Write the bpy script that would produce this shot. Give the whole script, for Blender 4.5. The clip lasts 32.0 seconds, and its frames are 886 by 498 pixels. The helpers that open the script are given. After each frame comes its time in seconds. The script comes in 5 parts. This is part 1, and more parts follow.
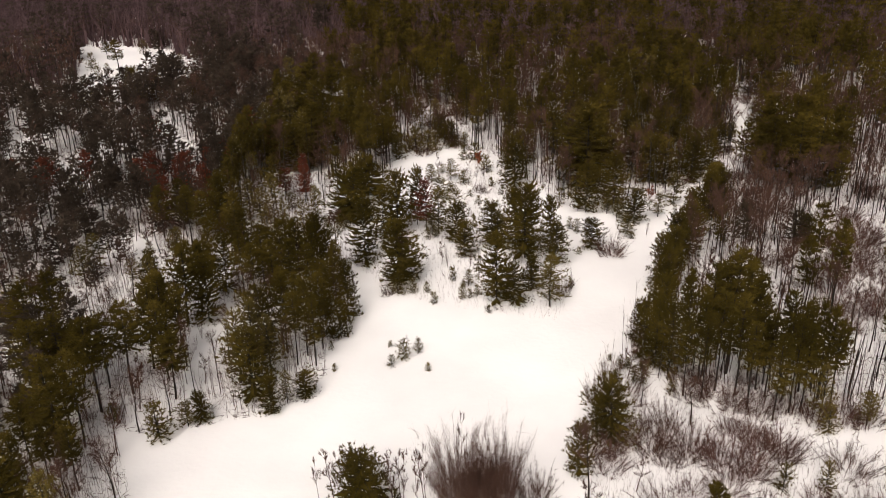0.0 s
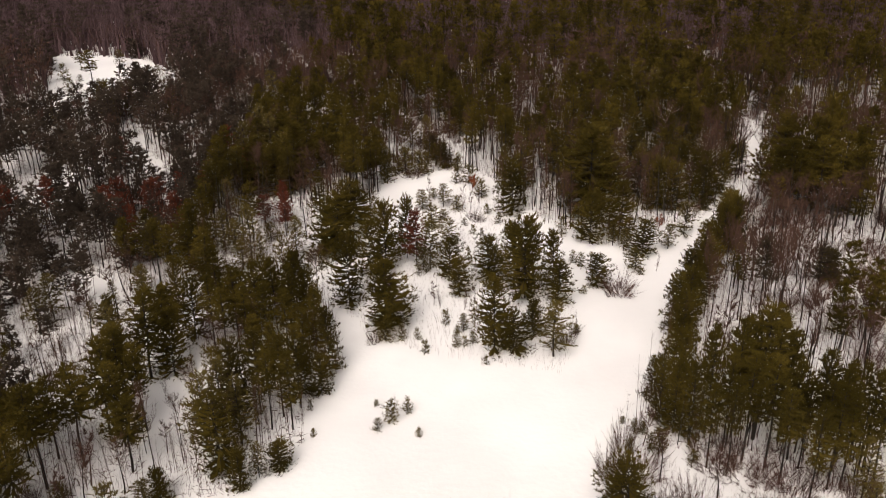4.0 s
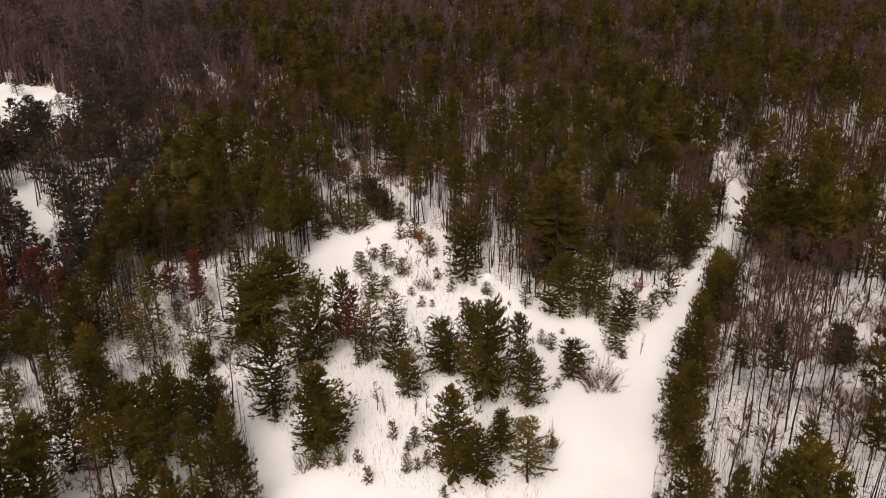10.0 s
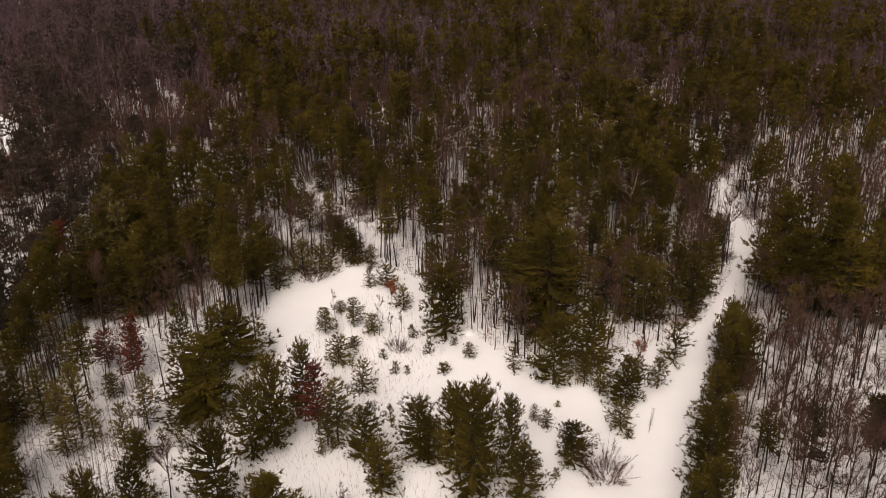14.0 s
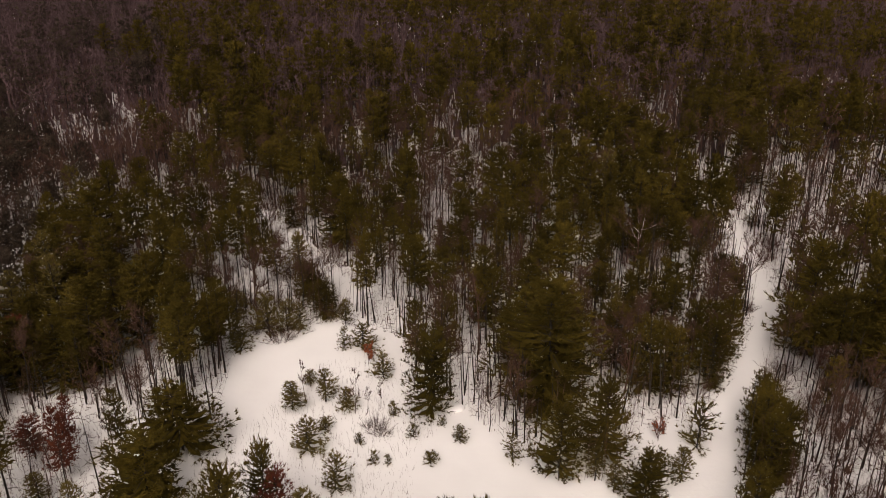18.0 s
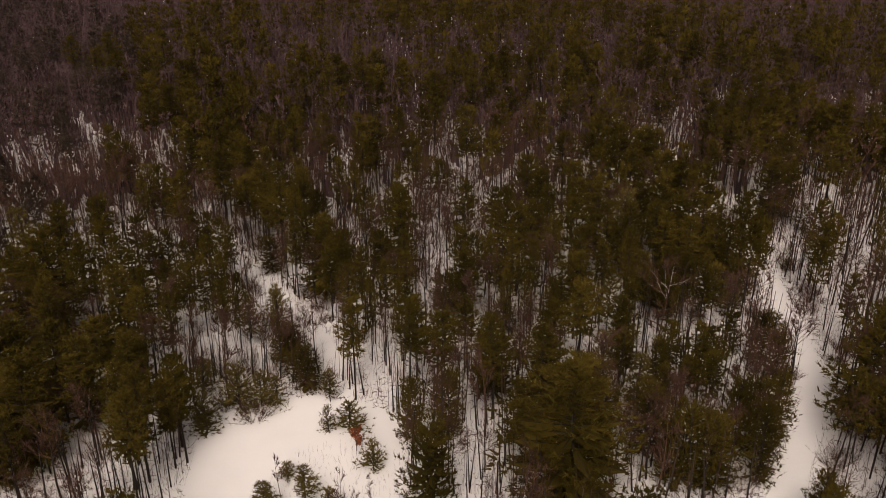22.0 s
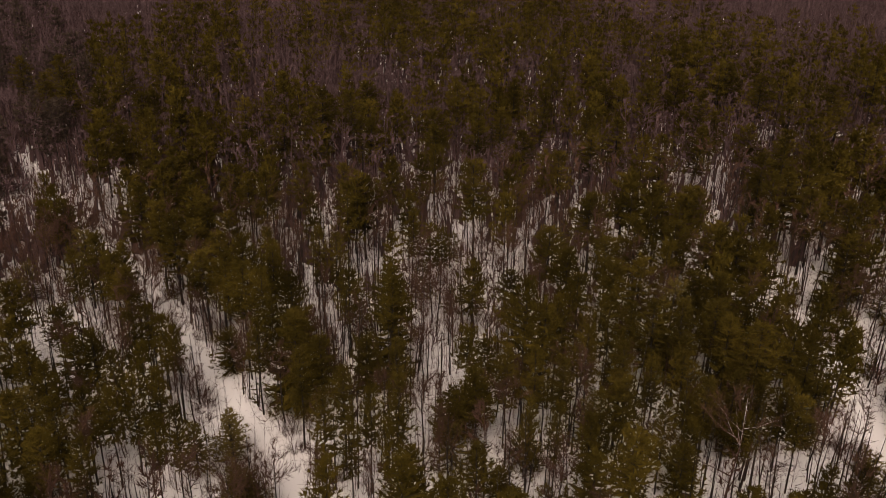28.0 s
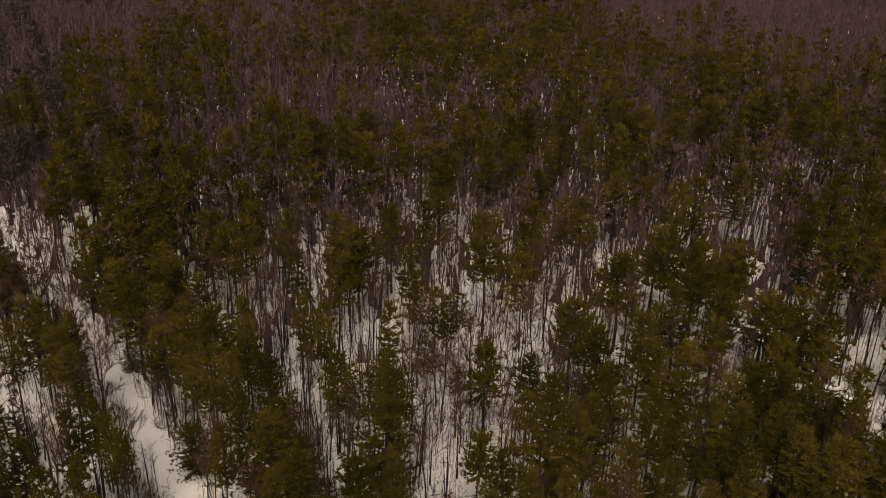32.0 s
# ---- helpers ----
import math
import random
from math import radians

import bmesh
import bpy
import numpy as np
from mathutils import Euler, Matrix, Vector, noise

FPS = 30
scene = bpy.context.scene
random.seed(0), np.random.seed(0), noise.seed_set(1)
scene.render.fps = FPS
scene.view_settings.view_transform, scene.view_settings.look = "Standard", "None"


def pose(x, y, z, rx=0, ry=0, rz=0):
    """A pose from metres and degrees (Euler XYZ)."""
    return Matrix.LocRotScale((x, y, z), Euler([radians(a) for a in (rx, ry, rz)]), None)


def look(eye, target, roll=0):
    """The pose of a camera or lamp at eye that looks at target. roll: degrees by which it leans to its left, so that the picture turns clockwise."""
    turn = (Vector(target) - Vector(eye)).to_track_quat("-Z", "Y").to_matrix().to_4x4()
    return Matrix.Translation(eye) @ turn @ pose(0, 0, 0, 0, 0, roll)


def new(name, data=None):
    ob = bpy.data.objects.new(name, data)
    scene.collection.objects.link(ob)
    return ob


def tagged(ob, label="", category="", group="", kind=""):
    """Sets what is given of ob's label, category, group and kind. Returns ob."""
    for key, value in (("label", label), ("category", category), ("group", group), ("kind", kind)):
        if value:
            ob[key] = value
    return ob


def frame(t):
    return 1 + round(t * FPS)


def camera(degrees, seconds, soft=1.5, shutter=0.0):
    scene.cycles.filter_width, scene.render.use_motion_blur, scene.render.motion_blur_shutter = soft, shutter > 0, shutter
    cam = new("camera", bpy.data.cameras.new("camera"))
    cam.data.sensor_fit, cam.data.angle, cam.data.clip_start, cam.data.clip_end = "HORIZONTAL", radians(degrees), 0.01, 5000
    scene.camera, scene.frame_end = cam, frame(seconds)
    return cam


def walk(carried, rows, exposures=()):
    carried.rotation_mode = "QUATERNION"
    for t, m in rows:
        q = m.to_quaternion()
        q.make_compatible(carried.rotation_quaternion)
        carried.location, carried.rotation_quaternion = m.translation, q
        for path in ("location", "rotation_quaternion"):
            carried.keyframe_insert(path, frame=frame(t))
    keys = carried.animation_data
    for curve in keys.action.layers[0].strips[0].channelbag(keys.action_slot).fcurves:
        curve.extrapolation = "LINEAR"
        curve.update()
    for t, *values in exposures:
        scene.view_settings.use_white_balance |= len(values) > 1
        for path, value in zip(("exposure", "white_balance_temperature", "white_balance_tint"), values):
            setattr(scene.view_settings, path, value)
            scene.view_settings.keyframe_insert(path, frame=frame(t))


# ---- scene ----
LENS = 51.66
cam = camera(LENS, 32.0, soft=0.9)
# seconds, place, yaw, pitch, roll
PATH = [
    (0.0, 0.01, -0.00, 61.28, -0.315, -24.927, -1.036),
    (0.5, 0.03, 1.44, 61.23, -0.335, -24.963, -1.043),
    (1.0, 0.05, 2.91, 61.19, -0.366, -24.978, -1.040),
    (1.5, 0.05, 4.47, 61.16, -0.403, -24.984, -1.015),
    (2.0, 0.05, 6.12, 61.12, -0.420, -24.988, -0.966),
    (2.5, 0.06, 7.89, 61.09, -0.438, -24.958, -0.926),
    (3.0, 0.06, 9.75, 61.06, -0.454, -24.950, -0.907),
    (3.5, 0.08, 11.66, 61.03, -0.630, -24.931, -0.889),
    (5.5, 0.17, 19.67, 60.90, -1.850, -24.852, -0.765),
    (6.0, 0.17, 21.71, 60.86, -2.143, -24.829, -0.733),
    (6.5, 0.20, 23.76, 60.82, -2.425, -24.802, -0.700),
    (7.0, 0.25, 25.85, 60.78, -2.806, -24.792, -0.693),
    (7.5, 0.31, 27.98, 60.74, -3.096, -24.804, -0.667),
    (8.0, 0.38, 30.12, 60.71, -3.362, -24.786, -0.651),
    (8.5, 0.45, 32.26, 60.66, -3.614, -24.794, -0.649),
    (9.0, 0.56, 34.40, 60.62, -3.937, -24.789, -0.619),
    (9.5, 0.67, 36.55, 60.57, -4.409, -24.783, -0.594),
    (10.0, 0.77, 38.70, 60.52, -4.846, -24.786, -0.563),
    (10.5, 0.88, 40.85, 60.46, -5.301, -24.766, -0.522),
    (11.0, 0.97, 43.02, 60.41, -5.612, -24.765, -0.504),
    (11.5, 1.05, 45.22, 60.36, -5.903, -24.761, -0.487),
    (12.0, 1.16, 47.44, 60.31, -6.200, -24.770, -0.449),
    (12.5, 1.31, 49.65, 60.26, -6.467, -24.764, -0.443),
    (13.0, 1.49, 51.85, 60.22, -6.614, -24.765, -0.432),
    (13.5, 1.72, 54.06, 60.20, -6.683, -24.783, -0.436),
    (14.0, 1.95, 56.28, 60.18, -6.775, -24.833, -0.453),
    (14.5, 2.17, 58.53, 60.18, -6.879, -24.848, -0.426),
    (16.5, 2.73, 67.49, 60.20, -7.700, -24.969, -0.205),
    (17.0, 2.91, 69.72, 60.21, -7.929, -25.010, -0.152),
    (17.5, 3.10, 71.93, 60.23, -8.136, -25.061, -0.090),
    (18.0, 3.29, 74.12, 60.23, -8.296, -25.077, -0.019),
    (18.5, 3.48, 76.29, 60.22, -8.410, -25.117, 0.040),
    (19.0, 3.66, 78.48, 60.19, -8.489, -25.126, 0.090),
    (19.5, 3.87, 80.67, 60.13, -8.562, -25.140, 0.130),
    (20.0, 4.06, 82.86, 60.06, -8.619, -25.134, 0.143),
    (20.5, 4.26, 85.04, 59.96, -8.704, -25.115, 0.141),
    (21.0, 4.46, 87.22, 59.85, -8.801, -25.127, 0.124),
    (21.5, 4.68, 89.48, 59.74, -8.865, -25.104, 0.137),
    (22.0, 4.91, 91.79, 59.64, -8.921, -25.102, 0.135),
    (22.5, 5.16, 94.12, 59.54, -8.975, -25.114, 0.108),
    (23.0, 5.43, 96.47, 59.44, -9.016, -25.127, 0.103),
    (23.5, 5.72, 98.82, 59.33, -9.053, -25.109, 0.122),
    (24.0, 5.98, 101.16, 59.22, -9.096, -25.107, 0.150),
    (24.5, 6.21, 103.56, 59.11, -9.175, -25.058, 0.167),
    (25.0, 6.43, 105.99, 59.01, -9.223, -25.029, 0.209),
    (25.5, 6.65, 108.39, 58.93, -9.269, -25.017, 0.295),
    (27.5, 7.66, 117.56, 58.83, -9.455, -24.932, 1.054),
    (28.0, 7.96, 119.78, 58.80, -9.455, -24.939, 1.151),
    (28.5, 8.28, 121.97, 58.74, -9.457, -24.922, 1.221),
    (29.0, 8.59, 124.21, 58.69, -9.450, -24.891, 1.291),
    (29.5, 8.90, 126.49, 58.62, -9.431, -24.858, 1.375),
    (30.0, 9.20, 128.85, 58.56, -9.423, -24.838, 1.405),
    (30.5, 9.50, 131.26, 58.49, -9.401, -24.816, 1.431),
    (31.0, 9.76, 133.72, 58.43, -9.386, -24.789, 1.462),
    (31.5, 10.00, 136.21, 58.36, -9.398, -24.791, 1.551),
    (32.0, 10.23, 138.67, 58.28, -9.398, -24.749, 1.687),
]
walk(cam, [(t, pose(x, y, z, 90 + pitch, 0, yaw) @ pose(0, 0, 0, 0, 0, roll)) for t, x, y, z, yaw, pitch, roll in PATH],
     exposures=[(0, 0.4, 7020, 15), (6, 0.4, 7130, 15.5), (9, 0.36, 7200, 16), (14, 0.24, 7320, 18), (19, 0.07, 7500, 19), (25, 0.04, 7950, 21.5), (29, 0.06, 8150, 23.5), (31, 0.08, 8150, 23.5), (32, 0.15, 8150, 17)])

# ---- light: an overcast winter sky ----
world = bpy.data.worlds.new("overcast_sky")
scene.world = world
world.use_nodes = True
wn = world.node_tree.nodes
sky = wn.new("ShaderNodeTexSky")
sky.sky_type, sky.sun_disc = "NISHITA", False
sky.sun_elevation, sky.sun_rotation = radians(38), radians(200)
sky.dust_density, sky.air_density = 6.0, 1.0
mute = wn.new("ShaderNodeHueSaturation")
mute.inputs["Saturation"].default_value = 0.15
world.node_tree.links.new(sky.outputs["Color"], mute.inputs["Color"])
world.node_tree.links.new(mute.outputs["Color"], wn["Background"].inputs["Color"])
wn["Background"].inputs["Strength"].default_value = 0.12
sun_data = bpy.data.lights.new("sun", "SUN")
sun_data.energy, sun_data.angle, sun_data.color = 1.0, radians(25), (1.0, 0.95, 0.9)
sun = new("sun", sun_data)
sun.matrix_world = look((0, 0, 300), (40, 160, 90))


# ---- materials ----
def material(name, rough=0.9):
    m = bpy.data.materials.new(name)
    m.use_nodes = True
    b = m.node_tree.nodes["Principled BSDF"]
    b.inputs["Roughness"].default_value = rough
    b.inputs["Specular IOR Level"].default_value = 0.15
    return m, m.node_tree.nodes, m.node_tree.links, b


def ramp(n, stops):
    r = n.new("ShaderNodeValToRGB")
    r.color_ramp.elements[0].position, r.color_ramp.elements[0].color = stops[0][0], (*stops[0][1], 1)
    r.color_ramp.elements[1].position, r.color_ramp.elements[1].color = stops[-1][0], (*stops[-1][1], 1)
    for p, c in stops[1:-1]:
        r.color_ramp.elements.new(p).color = (*c, 1)
    return r


def leafy(name, dark, mid, light, scale=0.22, rough=0.7, piece=0.45, soft=False):
    """Foliage or bark: varies from piece to piece and from tree to tree."""
    m, n, l, b = material(name, rough)
    geo, noise_tex, mixer = n.new("ShaderNodeNewGeometry"), n.new("ShaderNodeTexNoise"), n.new("ShaderNodeMath")
    noise_tex.inputs["Scale"].default_value, noise_tex.inputs["Detail"].default_value = scale, 2
    l.new(geo.outputs["Position"], noise_tex.inputs["Vector"])
    mixer.operation = "MULTIPLY_ADD"
    mixer.inputs[1].default_value = piece
    l.new(geo.outputs["Random Per Island"], mixer.inputs[0])
    scaled = n.new("ShaderNodeMath")
    scaled.operation = "MULTIPLY"
    scaled.inputs[1].default_value = 1.1 - piece
    l.new(noise_tex.outputs["Fac"], scaled.inputs[0])
    l.new(scaled.outputs[0], mixer.inputs[2])
    r = ramp(n, [(0.15, dark), (0.5, mid), (0.85, light)])
    l.new(mixer.outputs[0], r.inputs[0])
    l.new(r.outputs[0], b.inputs["Base Color"])
    if soft:  # light passes through the needles
        b.inputs["Specular IOR Level"].default_value = 0.04
        through_leaf, both = n.new("ShaderNodeBsdfTranslucent"), n.new("ShaderNodeMixShader")
        both.inputs[0].default_value = 0.28
        l.new(r.outputs[0], through_leaf.inputs["Color"])
        l.new(b.outputs[0], both.inputs[1])
        l.new(through_leaf.outputs[0], both.inputs[2])
        l.new(both.outputs[0], n["Material Output"].inputs["Surface"])
    return m


def snow_material(name):
    m, n, l, b = material(name, 0.75)
    geo = n.new("ShaderNodeNewGeometry")
    big, fine = n.new("ShaderNodeTexNoise"), n.new("ShaderNodeTexNoise")
    big.inputs["Scale"].default_value, big.inputs["Detail"].default_value = 0.06, 4
    fine.inputs["Scale"].default_value, fine.inputs["Detail"].default_value = 1.4, 6
    for tex in (big, fine):
        l.new(geo.outputs["Position"], tex.inputs["Vector"])
    r = ramp(n, [(0.3, (0.76, 0.745, 0.735)), (0.7, (0.88, 0.868, 0.852))])
    l.new(big.outputs["Fac"], r.inputs[0])
    l.new(r.outputs[0], b.inputs["Base Color"])
    bump = n.new("ShaderNodeBump")
    bump.inputs["Strength"].default_value, bump.inputs["Distance"].default_value = 0.35, 0.15
    l.new(fine.outputs["Fac"], bump.inputs["Height"])
    l.new(bump.outputs[0], b.inputs["Normal"])
    return m


SNOW = snow_material("snow")
CLUMP = leafy("snow_on_branches", (0.5, 0.48, 0.47), (0.7, 0.68, 0.66), (0.82, 0.8, 0.78))
NEEDLE = leafy("pine_needles", (0.011, 0.0077, 0.0016), (0.051, 0.037, 0.0066), (0.120, 0.085, 0.0155), 0.16, piece=0.14, soft=True)
NEEDLE_YOUNG = leafy("young_needles", (0.035, 0.027, 0.007), (0.088, 0.066, 0.018), (0.17, 0.128, 0.036), 0.16, piece=0.14, soft=True)
# needles with the far west's dark purplish cast put into the colour
NEEDLE_TINTED = leafy("cast_tinted_needles", (0.016, 0.0115, 0.0085), (0.046, 0.0335, 0.0245), (0.092, 0.068, 0.050), 0.16, piece=0.14, soft=True)
NEEDLE_RUST = leafy("rusty_needles", (0.040, 0.011, 0.007), (0.10, 0.027, 0.015), (0.16, 0.050, 0.026), piece=0.3, soft=True)
BARK = leafy("pine_bark", (0.008, 0.006, 0.005), (0.017, 0.013, 0.011), (0.034, 0.027, 0.022), rough=0.95)
TWIG = leafy("bare_twigs", (0.028, 0.0135, 0.0092), (0.057, 0.0283, 0.0195), (0.100, 0.056, 0.040), rough=0.95)
TWIG_PALE = leafy("birch_bark", (0.10, 0.08, 0.07), (0.2, 0.17, 0.15), (0.34, 0.3, 0.27), rough=0.9)
NEEDLE_BROWN = leafy("brownish_needles", (0.018, 0.013, 0.008), (0.045, 0.033, 0.020), (0.08, 0.060, 0.036), piece=0.3, soft=True)
TWIG_RED = leafy("reddish_twigs", (0.045, 0.0215, 0.017), (0.092, 0.048, 0.039), (0.15, 0.087, 0.073), rough=0.95)
# brown twig colour with the purple of distance haze mixed in
TWIG_HAZE = leafy("haze_tinted_twigs", (0.034, 0.0195, 0.0205), (0.066, 0.040, 0.042), (0.112, 0.071, 0.073), rough=0.95)
OAK_LEAF = leafy("dry_oak_leaves", (0.10, 0.025, 0.010), (0.22, 0.055, 0.02), (0.32, 0.10, 0.04))

# ---- the plan: open snow, trails and stands ----
FIELD = [(-29, 40), (-31, 72), (-34.5, 80), (-36.6, 84.9), (-32.3, 84.2), (-25.4, 85.9), (-19, 88.1), (-15.8, 91.2), (-14.1, 96), (-15, 102),
         (-12, 106), (-11, 112), (-13.8, 121.7), (-16.8, 131.5), (-20.5, 138), (-20, 146.4), (-19.7, 157), (-12.5, 157.3),
         (-9.8, 160), (-8.7, 169.6), (-9.5, 178), (-3.2, 179), (3.7, 180.3), (8.8, 178.2), (12.8, 175), (12.6, 163),
         (17, 161), (20, 154.5), (24.5, 149.6), (27.3, 145.2), (31.2, 144.1), (36, 152), (43, 153), (51, 160),
         (47.5, 150), (41.5, 139.7), (36.5, 128.3), (33.5, 121), (28.5, 112), (25.1, 103), (24, 99), (20.6, 96.2),
         (17.2, 90.2), (14.8, 80.6), (15.3, 74), (10, 64), (10, 40)]
GLADE_FAR = [(-92, 230), (-101, 260), (-110.3, 285.5), (-98.6, 286), (-80.6, 279), (-69, 264), (-64, 240), (-74, 230), (-82, 222)]
GLADE_SIDE = [(-95.3, 198.5), (-91.8, 202.5), (-87, 192), (-82, 178), (-86, 176)]
GLADE_WEST = [(-78.2, 173.4), (-77.4, 177.4), (-71.9, 178.1), (-72.3, 190.2), (-68.5, 186), (-66.5, 172), (-63, 160), (-67, 157), (-72, 163)]
GLADE_GULLY = [(-65, 204), (-62, 208), (-58, 195), (-48.5, 183), (-48, 174), (-45, 164), (-50, 166), (-56, 177), (-61, 189)]
GLADE_LOW = [(-57, 138), (-47, 138.5), (-43.5, 129), (-54, 128)]
BRUSH_SOUTH = [(20.6, 95), (31.4, 90.8), (41.4, 87), (52, 83), (47, 66), (12, 60), (16, 76)]
BRUSH_EAST = [(61, 139), (66, 145), (75, 137), (67, 122), (58.2, 103), (52, 104), (57.7, 116), (53, 131)]
TRACK_SOUTH = [(26, 91), (31, 86.5), (36, 81.5), (44, 80), (52, 80.5)]
GLADE_LANE = [(-31.5, 94.6), (-33.8, 102.3), (-34.5, 109.4), (-31.7, 113.9), (-28.2, 112.2), (-28.5, 106.2), (-27.5, 94.5), (-29.3, 91.1)]
GLADE_MID = [(-33.9, 108.5), (-32.4, 112.6), (-30.6, 116.0), (-27.5, 112.2), (-26.7, 107.5), (-28.6, 105.0), (-32.1, 105.3)]
GLADES = [FIELD, GLADE_MID, GLADE_LANE, GLADE_SIDE, GLADE_FAR, GLADE_WEST, GLADE_GULLY, GLADE_LOW, BRUSH_SOUTH, BRUSH_EAST]
TRAIL_EAST = [(46, 151), (52.9, 161.4), (58, 168), (62.6, 176.5), (65.4, 185), (68.6, 196), (70.8, 209), (69, 222), (64, 240)]
TRAIL_NORTH = [(7.5, 185.8), (2.5, 198.1), (-3, 211.2), (-8, 222), (-12.1, 231.5), (-20, 248), (-30.4, 264), (-36, 276), (-44, 293)]


def inside(poly, x, y):
    hit, j = False, len(poly) - 1
    for i, (xi, yi) in enumerate(poly):
        xj, yj = poly[j]
        if (yi > y) != (yj > y) and x < (xj - xi) * (y - yi) / (yj - yi) + xi:
            hit = not hit
        j = i
    return hit


def off_line(line, x, y):
    best = 1e9
    for (ax, ay), (bx, by) in zip(line, line[1:]):
        dx, dy = bx - ax, by - ay
        s = min(1, max(0, ((x - ax) * dx + (y - ay) * dy) / (dx * dx + dy * dy)))
        best = min(best, math.hypot(x - ax - s * dx, y - ay - s * dy))
    return best


def off_edge(poly, x, y):
    return off_line(poly + poly[:1], x, y)


def height(x, y):
    """The lie of the land: gentle swells, with the trails pressed in."""
    z = 0.35 * noise.noise((x * 0.03, y * 0.03, 0)) + 0.10 * noise.noise((x * 0.15, y * 0.15, 3))
    for line, wide in ((TRAIL_EAST, 1.6), (TRAIL_NORTH, 2.2)):
        if -60 < x < 90 and 140 < y < 300:
            z -= 0.18 * max(0, 1 - (off_line(line, x, y) / wide) ** 2)
    return z


def span(lo, hi, step, far):
    inner = np.arange(lo, hi + step / 2, step)
    out = [40, 100, 250, 700, far]
    return np.concatenate([[lo - d for d in reversed(out)], inner, [hi + d for d in out]])


def build_ground():
    xs, ys = span(-190, 270, 2.0, 3000), span(20, 520, 2.0, 3000)
    verts = [(x, y, height(x, y)) for y in ys for x in xs]
    w = len(xs)
    faces = [(j * w + i, j * w + i + 1, (j + 1) * w + i + 1, (j + 1) * w + i) for j in range(len(ys) - 1) for i in range(w - 1)]
    me = bpy.data.meshes.new("ground")
    me.from_pydata(verts, [], faces)
    me.polygons.foreach_set("use_smooth", [True] * len(faces))
    me.materials.append(SNOW)
    tagged(new("ground", me), "snow-covered ground with soft drifts and pressed trails", "ground", kind="structure")


build_ground()


# ---- making meshes out of triangles ----
def mesh_of(name, tris, mats, which=None):
    tris = np.asarray(tris, np.float32)
    n = len(tris)
    me = bpy.data.meshes.new(name)
    me.vertices.add(3 * n)
    me.vertices.foreach_set("co", tris.ravel())
    me.loops.add(3 * n)
    me.loops.foreach_set("vertex_index", np.arange(3 * n, dtype=np.int32))
    me.polygons.add(n)
    me.polygons.foreach_set("loop_start", np.arange(0, 3 * n, 3, dtype=np.int32))
    for m in mats:
        me.materials.append(m)
    if which is not None:
        me.polygons.foreach_set("material_index", np.asarray(which, np.int32))
    me.update()
    return me


def tube(pts, radii, sides=5):
    """A tapered stem along pts, as triangles."""
    pts = np.asarray(pts, float)
    ahead = pts[-1] - pts[0]
    ahead /= np.linalg.norm(ahead) + 1e-9
    side = np.cross(ahead, (0.31, 0.95, 0.05) if abs(ahead[1]) < 0.9 else (1, 0, 0))
    side /= np.linalg.norm(side)
    up = np.cross(ahead, side)
    a = np.arange(sides) * 2 * np.pi / sides
    ring = np.cos(a)[:, None] * side + np.sin(a)[:, None] * up
    rings = [p + r * ring for p, r in zip(pts, radii)]
    out = []
    for lo, hi in zip(rings, rings[1:]):
        for k in range(sides):
            n = (k + 1) % sides
            out += [(lo[k], lo[n], hi[n]), (lo[k], hi[n], hi[k])]
    return out


def unit(v):
    return v / (np.linalg.norm(v, axis=-1, keepdims=True) + 1e-9)


def sprays(rng, at, way, length, width, k, spread, lay=None):
    """k narrow needle sprays at each place, fanned about its way; lay: the side to which they lie flat."""
    at, way = np.repeat(at, k, 0), np.repeat(way, k, 0)
    n = len(at)
    way = unit(unit(way) + rng.normal(0, spread, (n, 3)))
    flat = rng.normal(0, 1, (n, 3))
    if lay is not None:
        flat = np.repeat(lay, k, 0) + 0.35 * flat
    across = unit(np.cross(way, flat))
    ln, wd = length * rng.uniform(0.6, 1.35, (n, 1)), width * rng.uniform(0.6, 1.3, (n, 1))
    base = at - way * ln * 0.3
    return np.stack([base - across * wd / 2, base + across * wd / 2, at + way * ln * 0.7], 1)


def tufts(rng, at, way, length, width, k, spread):
    """k needle blades bursting from each place about its way, widest at the heart."""
    at, way = np.repeat(at, k, 0), np.repeat(way, k, 0)
    n = len(at)
    way = unit(unit(way) + rng.normal(0, spread, (n, 3)))
    across = unit(np.cross(way, rng.normal(0, 0.6, (n, 3)) + np.array([0, 0, 0.9])))
    ln, wd = length * rng.uniform(0.55, 1.25, (n, 1)), width * rng.uniform(0.6, 1.35, (n, 1))
    back = at - way * ln * 0.22
    return np.stack([back - across * wd / 2, back + across * wd / 2, at + way * ln * 0.78], 1)


